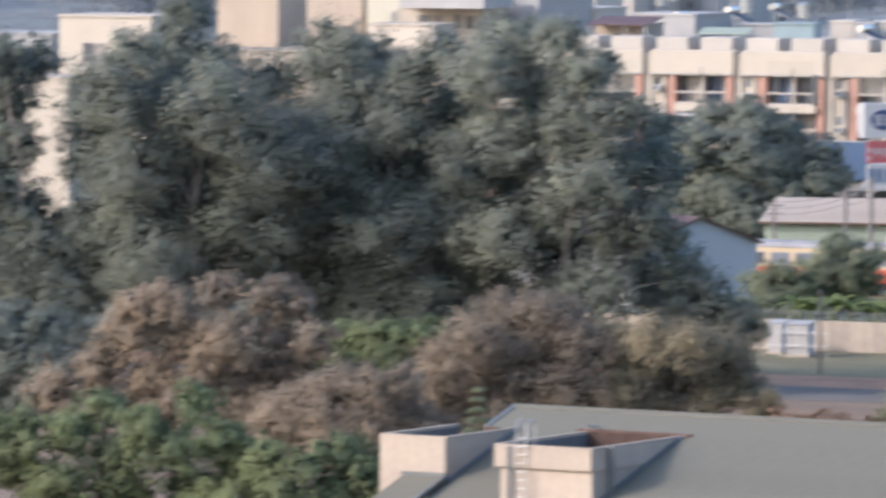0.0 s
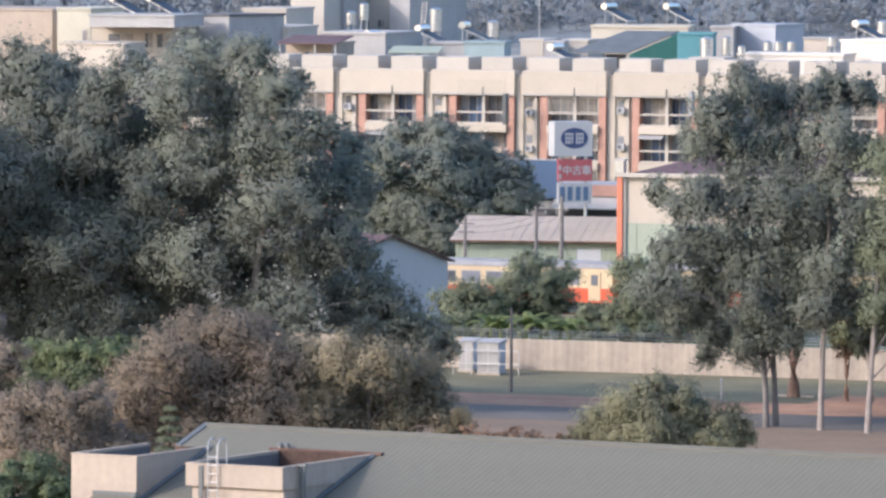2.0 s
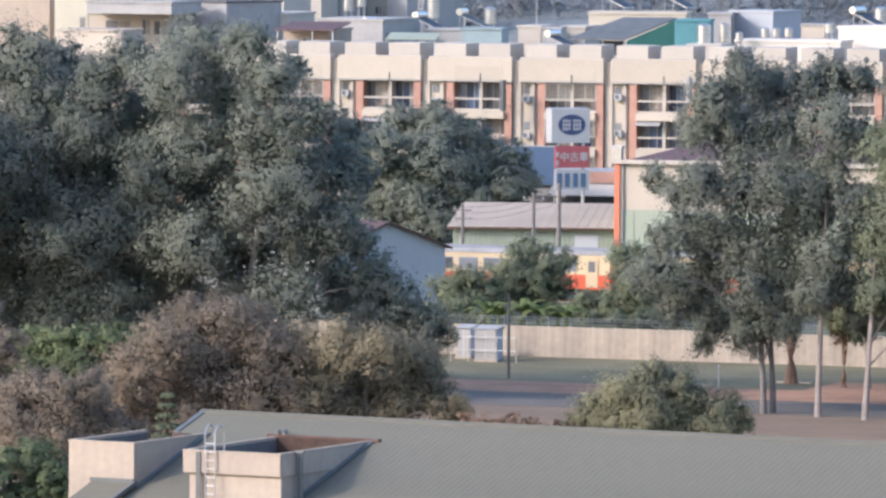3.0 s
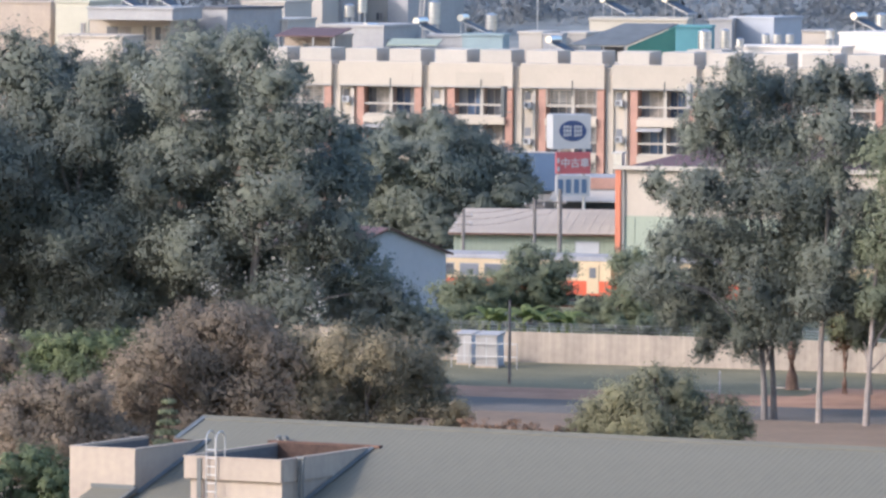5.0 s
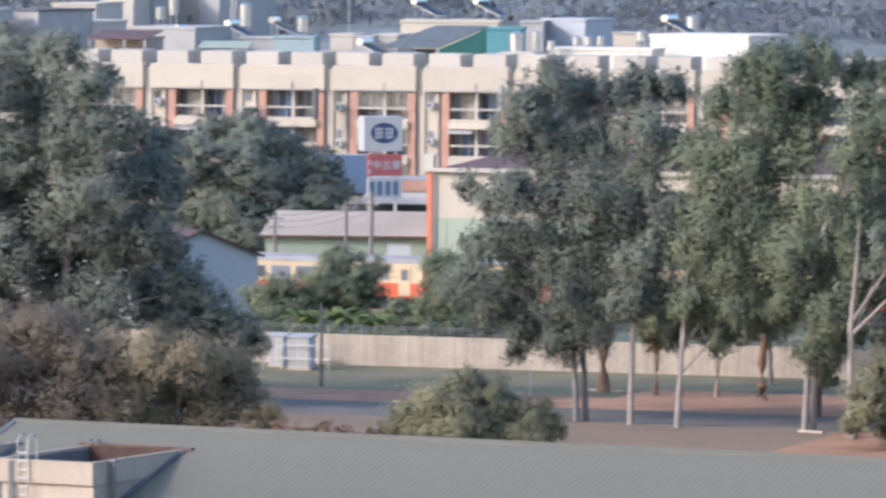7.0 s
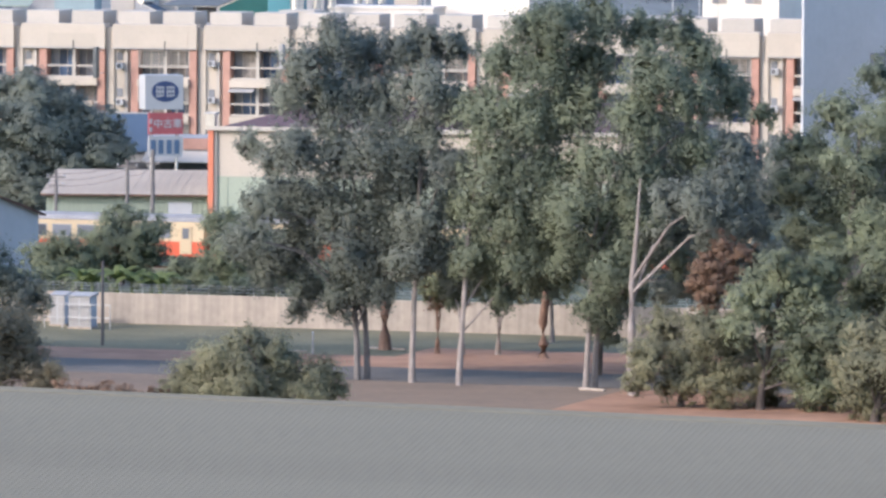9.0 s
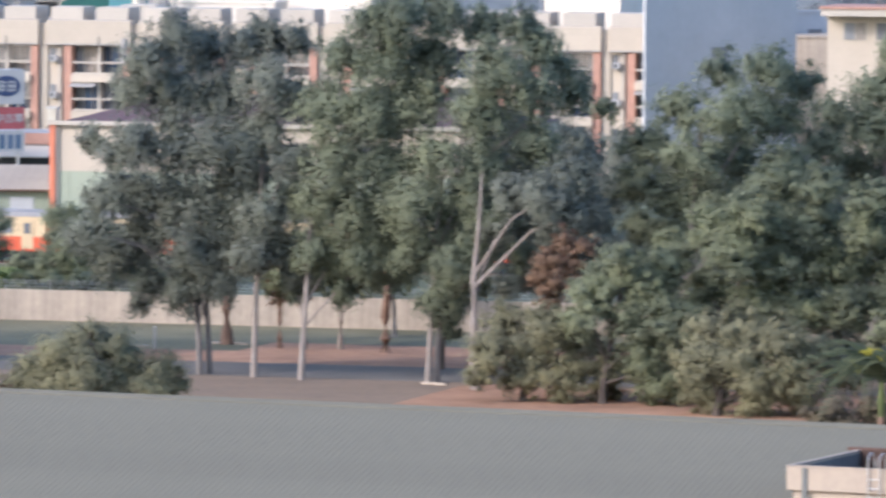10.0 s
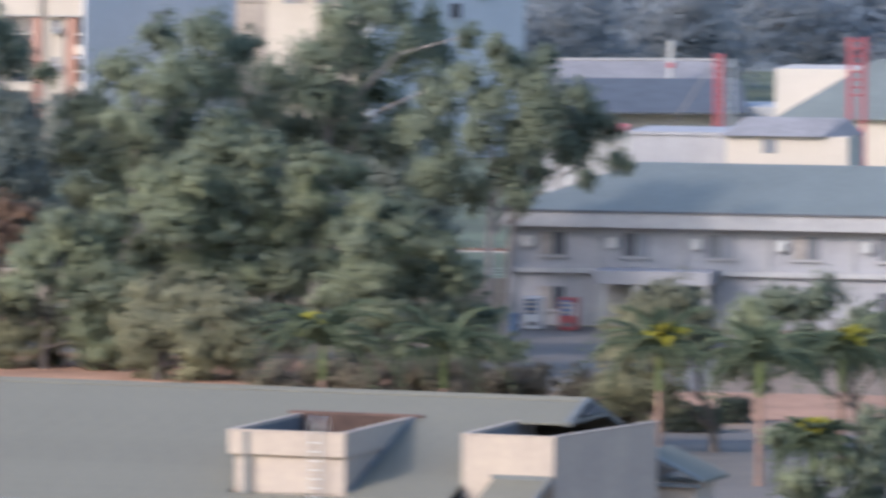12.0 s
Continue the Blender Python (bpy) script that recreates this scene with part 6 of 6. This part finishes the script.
tree("leafy_tree", 45.57, 408, [(47.92, 17.81, 1.15), (50.34, 17.88, 1.34), (52.29, 17.24, 1.08), (45.36, 15.62, 1.21), (48.1, 15.3, 1.66), (51.01, 15.15, 1.53), (43.76, 13.53, 1.27), (46.02, 12.73, 1.53), (48.76, 12.74, 1.46), (51.35, 12.42, 1.34), (43.13, 11.13, 1.27), (45.39, 10.33, 1.4), (47.65, 10.17, 1.46), (49.91, 10.49, 1.4), (43.46, 8.88, 1.15), (45.4, 8.24, 1.27)], L_EUCLIGHT, M_BARKPALE, "tall light green eucalyptus with a rounded crown", 0.3, 0.32, 470, 3, 101)
tree("eucalyptus_tree", 56.9, 412, [(58.18, 18.73, 1.16), (61.29, 19.38, 1.16), (63.76, 18.25, 1.09), (56.89, 16.78, 1.35), (59.67, 16.78, 1.48), (62.46, 16.79, 1.35), (54.94, 15.15, 1.22), (57.89, 14.18, 1.41), (60.84, 14.35, 1.22), (63.79, 14.84, 1.09), (65.41, 17.77, 0.71), (53.97, 13.53, 1.16), (56.27, 12.23, 1.29), (59.55, 12.23, 1.29), (62.5, 12.89, 1.09), (64.76, 16.47, 0.9), (59.82, 19.38, 1.09), (56.58, 14.83, 1.29), (61.52, 11.58, 1.16), (64.48, 11.91, 0.96), (58.24, 11.58, 1.29)], L_EUCLIGHT, M_BARKPALE, "tall eucalyptus with pale crooked limbs", 0.3, 0.32, 400, 3, 102, droop=0.4, limbs=8)
tree("eucalyptus_tree", 65.66, 400, [(66.28, 16.43, 1.06), (67.73, 15.33, 1.19), (65.01, 14.69, 1.19), (69.51, 13.74, 1.12), (71.28, 13.58, 0.87), (64.22, 12.63, 1.06), (66.79, 12.63, 1.31), (69.52, 11.84, 1), (72.09, 12.95, 0.75), (73.07, 10.88, 0.44), (66, 10.73, 0.87), (68.09, 10.41, 0.75), (62.79, 11.21, 0.94), (70.81, 11.52, 0.81), (62.13, 14.38, 1), (63.4, 15.96, 0.87), (60.86, 13.11, 0.94), (61.5, 10.5, 1.1), (63.0, 9.8, 1.1), (64.6, 9.4, 1.0), (66.6, 9.3, 0.85), (67.6, 13.6, 1.1), (70.3, 12.8, 1.0), (72.42, 11.2, 0.69), (70.5, 10.25, 0.62), (68.2, 16.91, 0.75), (65.31, 17.54, 0.75), (69.82, 15.01, 0.81)], L_EUCLIGHT, M_BARKPALE, "open eucalyptus with leaning pale trunks", 0.22, 0.32, 380, 2.5, 103, droop=0.5, stems=(-0.9, 0.9), limbs=6)
tree("broad_tree", 46, 396, [(49.55, 11.9, 1.24), (51.9, 11.9, 1.24), (47.67, 10.65, 1.17), (54.43, 11.43, 1.17), (45.79, 9.56, 1.3), (48.62, 9.4, 1.54), (51.6, 9.55, 1.61), (54.75, 9.55, 1.42), (56.95, 10.48, 1.05), (43.92, 8.16, 1.17), (46.74, 7.84, 1.48), (49.88, 7.37, 1.61), (53.03, 7.36, 1.61), (55.87, 7.67, 1.3), (57.44, 8.92, 0.99), (48.01, 5.5, 1.48), (50.84, 5.18, 1.54), (53.68, 5.17, 1.42), (45.81, 6.13, 1.3), (55.57, 5.48, 1.24)], L_DARK, M_BARKDARK, "broad layered dark green tree", 0.35, 0.3, 520, 2.8, 104, flat=0.5, limbs=2)
tree("broad_tree", 55.45, 388, [(57.21, 9.23, 1.09), (59.07, 8.92, 1.03), (55.82, 7.85, 1.15), (58.46, 7.54, 1.39), (60.48, 6.92, 1.15), (56.3, 5.85, 1.33), (58.94, 5.38, 1.51), (61.58, 5.38, 1.21), (54.76, 4.48, 1.21), (57.25, 3.55, 1.45), (60.35, 3.23, 1.51), (62.84, 3.22, 1.15), (63.94, 1.67, 0.97), (61.92, 1.37, 1.27), (58.51, 1.08, 1.36), (56.02, 1.7, 1.21)], L_DARK, M_BARKDARK, MG, 0.3, 0.3, 540, 2.4, 105, flat=0.5, limbs=2)
tree("olive_tree", 35.37, 396, [(34.57, 4.14, 1.11), (36.59, 4.44, 1.17), (33.33, 2.74, 1.05), (35.66, 2.58, 1.36), (38.31, 3.34, 1.42), (33.02, 1.5, 0.8), (35.2, 1.18, 1.11), (37.69, 1.48, 1.36), (39.88, 2.09, 1.17), (37.39, 0.39, 0.62), (40.2, 0.53, 0.8)], L_OLIVE, M_BARKDARK, "low spreading olive-green tree at the field's edge", 0.2, 0.28, 500, 2, 106)
tree("leafy_tree", 39.55, 394, [(40.28, 7.2, 1.23), (39.04, 5.97, 1.11), (41.84, 6.27, 1.29), (43.08, 7.51, 1.11), (41.22, 4.41, 1.29), (43.4, 4.71, 1.41), (41.85, 2.54, 1.29), (43.72, 2.54, 1.35), (42.8, 0.99, 1.11), (44.67, 0.98, 1.11), (40.59, 8.13, 0.74), (38.42, 4.73, 1.05)], L_DARK, M_BARKDARK, MG, 0.22, 0.3, 540, 2, 107, flat=0.2)
tree("olive_tree", 44.91, 386, [(44.66, 4.5, 1.14), (46.5, 4.65, 1.26), (48.34, 4.18, 1.14), (43.75, 2.83, 1.2), (46.2, 2.82, 1.45), (48.66, 2.5, 1.26), (50.18, 3.41, 1.08), (44.68, 0.99, 1.14), (47.13, 0.98, 1.26), (49.58, 0.97, 1.14), (51.73, 2.18, 1.08)], L_OLIVE, M_BARKDARK, "rounded dull olive tree at the field's edge", 0.22, 0.28, 540, 2, 108)
rt = [(36.92, 7.59, 0.81), (37.86, 8.52, 0.75), (38.33, 7.27, 0.68), (37.24, 6.18, 0.87), (36.3, 6.65, 0.62), (38.8, 8.52, 0.56), (36.77, 5.4, 0.62)]
tree("rusty_tree", rt[0][0], 398, rt, L_RUSTY, M_BARKBROWN, "thin tree with rust-brown leaves", 0.14, 0.28, 420, 1.5, 109)
hg = [(45.97, 3.71, 0.7), (47.62, 3.92, 0.7), (49.27, 4.03, 0.75), (50.92, 3.83, 0.81), (52.85, 3.82, 0.81), (54.79, 3.67, 0.81), (56.73, 3.39, 0.81), (58.67, 3.24, 0.86), (60.62, 3.09, 0.86), (62.29, 2.67, 0.92), (63.68, 2.25, 0.86), (44.87, 3.45, 0.65), (45.7, 3.03, 0.97), (48.17, 3.16, 1.02), (50.1, 3.15, 1.02), (52.31, 3.13, 1.02), (54.24, 2.99, 1.02), (56.18, 2.84, 1.02), (58.4, 2.69, 1.02), (46.52, 2.62, 0.81), (49.28, 2.47, 0.92), (52.04, 2.31, 0.92), (54.8, 2.16, 0.92), (57.57, 2.01, 0.92), (60.35, 1.86, 0.92), (62.86, 1.43, 0.81)]
tree("clipped_hedge", hg[3][0], 345, hg, L_HEDGE, M_BARKDARK, "low brownish-green hedge behind the hall", 0.1, 0.25, 700, 1.0, 110, category="hedge", limbs=2)
PL = "royal palm with a green crownshaft"
for i, (q, t_, sz, yl) in enumerate((((47.18, 338, 5.35), 0, 4.2, 200), ((52.97, 338, 4.92), 0, 3.8, None), ((62.8, 335, 4.98), 0, 4.2, 260),
                                     ((65.61, 325, 5.49), 0, 3.5, None), ((70.52, 330, 5.32), 0, 3.5, 290), ((62.92, 300, 3.91), 0, 2.2, 250))):
    palm("royal_palm", q[0], q[1], max(1.5, q[2] - 0.9), PL + (" and a withering yellow frond" if yl else ""), sz, yl, 120 + i * 7)
tree("leafy_tree", 66.85, 342, [(63.93, 2.77, 1.1), (61.71, 3.06, 1.07), (63.07, 6.6, 1.17), (65, 6.99, 1.28), (62.25, 4.96, 1.07), (64.19, 4.95, 1.28), (66.12, 5.49, 1.12), (62.82, 3.32, 0.96)], L_OLIVE, M_BARKDARK, MG, 0.2, 0.28, 560, 1.6, 111)
tree("leafy_tree", 73.64, 340, [(67.93, 6.45, 1.17), (69.86, 7.12, 1.11), (71.79, 7.38, 1.01), (73.75, 6.14, 1.11), (68.5, 4.54, 1.11), (70.99, 5.07, 1.22), (73.21, 5.0, 1.11), (75.7, 5.59, 1.33), (67.12, 4.55, 0.8)], L_DARK, M_BARKDARK, MG, 0.2, 0.28, 560, 1.6, 112)
tree("shrub", 66.29, 300, [(61.96, 2.71, 0.7), (63.66, 3.18, 0.7), (65.38, 3.41, 0.94), (62.94, 1.98, 0.8), (65.15, 1.96, 0.94), (61.45, 4.4, 0.56), (65.85, 4.85, 0.94)], L_DARK, M_BARKDARK, "dark green shrub beside the hall", 0.12, 0.28, 600, 1.2, 113, category="shrub")


tree("broad_tree", 45.65, 428, [(36.83, 6.4, 1.14), (38.52, 5.06, 1.2), (37.17, 4.05, 1), (39.52, 6.74, 1.34), (35.48, 6.4, 0.93), (42.88, 9.77, 1.67), (45.6, 6.4, 1.67), (44.22, 12.12, 1.47), (47.27, 10.78, 1.84), (50.65, 10.78, 1.84), (54.04, 10.78, 1.84), (57.45, 10.11, 1.84), (60.85, 9.77, 1.84), (64.26, 9.78, 1.67), (42.22, 6.4, 1.67), (46.29, 4.04, 1.84), (50, 6.74, 2), (53.73, 6.73, 2), (57.48, 6.06, 2), (61.22, 6.06, 2), (64.97, 6.39, 1.84), (49.01, 3.02, 2), (53.08, 2.68, 2), (57.5, 2.68, 2), (62.28, 2.67, 2), (66.03, 3.34, 1.67)], L_EUC, M_BARKDARK, "dark dense tree behind the field's edge", 0.35, 0.34, 330, 3, 121, limbs=2)
tree("broad_tree", 63.73, 424, [(63.18, 8.96, 1.32), (65.23, 6.94, 1.19), (63.84, 11.31, 1.12), (62.53, 4.94, 1.65), (65.92, 4.93, 1.32), (66.96, 2.57, 1.32), (61.54, 1.24, 1.65)], L_EUC, M_BARKDARK, "dark dense tree behind the field's edge", 0.3, 0.34, 330, 2, 122, limbs=2)


def pine(x, y, h, label):
    """A young column pine: whorls of drooping branches."""
    ob = thing("young_pine", x, y, 0, 0, label, "pine tree")
    part("trunk", Build().tube([(0, 0, 0), (0, 0, h)], [0.12, 0.02], 8), M_BARKDARK, ob)
    rng = np.random.default_rng(5)
    for k in range(10):
        z = h * (0.3 + 0.07 * k)
        r = 1.15 * (1 - k / 10.5) + 0.08
        c = []
        for a in np.linspace(0, 6.28, 10)[:-1] + 0.35 * k:
            tip = (r * math.cos(a), r * math.sin(a), z + 0.04 * r)
            part("branch", Build().tube([(0, 0, z + 0.12 * r), tip], [0.03, 0.012], 5), M_BARKDARK, ob)
            c += [(tip[0] * q, tip[1] * q, z + 0.12 * r - 0.08 * r * q, 0.10 + 0.07 * r) for q in (0.35, 0.65, 0.95)]
        part("whorl", leaf_mesh("whorl", c, rng, 0.13, 3600, L_DARK, 0.7, inner=0.2), L_DARK, ob)
    return ob


gx, gy, gz = (-12.96, 340, 6.96)
pine(gx, gy, gz, "young pine with tiers of drooping branches")

# ---- far woods on the rise behind the town ----
rng = np.random.default_rng(200)
far = []
for row, (yy, hh) in enumerate(((830, 11), (930, 17), (1060, 25), (1180, 34))):
    for x in np.arange(-150 if yy > 900 else 112, 320, 9.0):
        far.append((x + rng.uniform(-4, 4), yy + rng.uniform(-25, 25), hh * rng.uniform(0.8, 1.0), rng.uniform(5.0, 8.0)))
        far.append((x + rng.uniform(-4, 4), yy + rng.uniform(-25, 25), hh * rng.uniform(0.4, 0.65), rng.uniform(5.0, 8.0)))
for x in np.arange(112, 190, 5.0):
    far.append((x + rng.uniform(-2, 2), 735 + rng.uniform(-25, 25), rng.uniform(2.5, 7.5), rng.uniform(3.0, 5.0)))
fw = thing("far_woods", 0, 0, 0, 0, "dark green wooded rise behind the town, haze put into its colour", "woods", kind="stuff")
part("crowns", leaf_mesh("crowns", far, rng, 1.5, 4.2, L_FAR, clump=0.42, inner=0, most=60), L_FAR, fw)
# added slope; its pale colour brightens the dark gaps between the far crowns
hill = Build()
for y_, z_ in ((800, -0.4), (900, 9), (1020, 17), (1150, 26), (1300, 33), (1600, 36)):
    hill.v += [(-260 + 40 * i, y_, z_ + (1.5 * math.sin(i * 1.7 + y_) if z_ > 0 else 0)) for i in range(18)]
hill.f += [(18 * j + i, 18 * j + i + 1, 18 * j + i + 19, 18 * j + i + 18) for j in range(5) for i in range(17)]
solo("hillside", hill, mat("pale_hill_backing", (0.20, 0.215, 0.21), 0.95, vary=0.25, scale=0.05, fine=0.4), label="dull green hillside behind the town, added to lighten gaps in the woods", category="hillside", kind="structure")
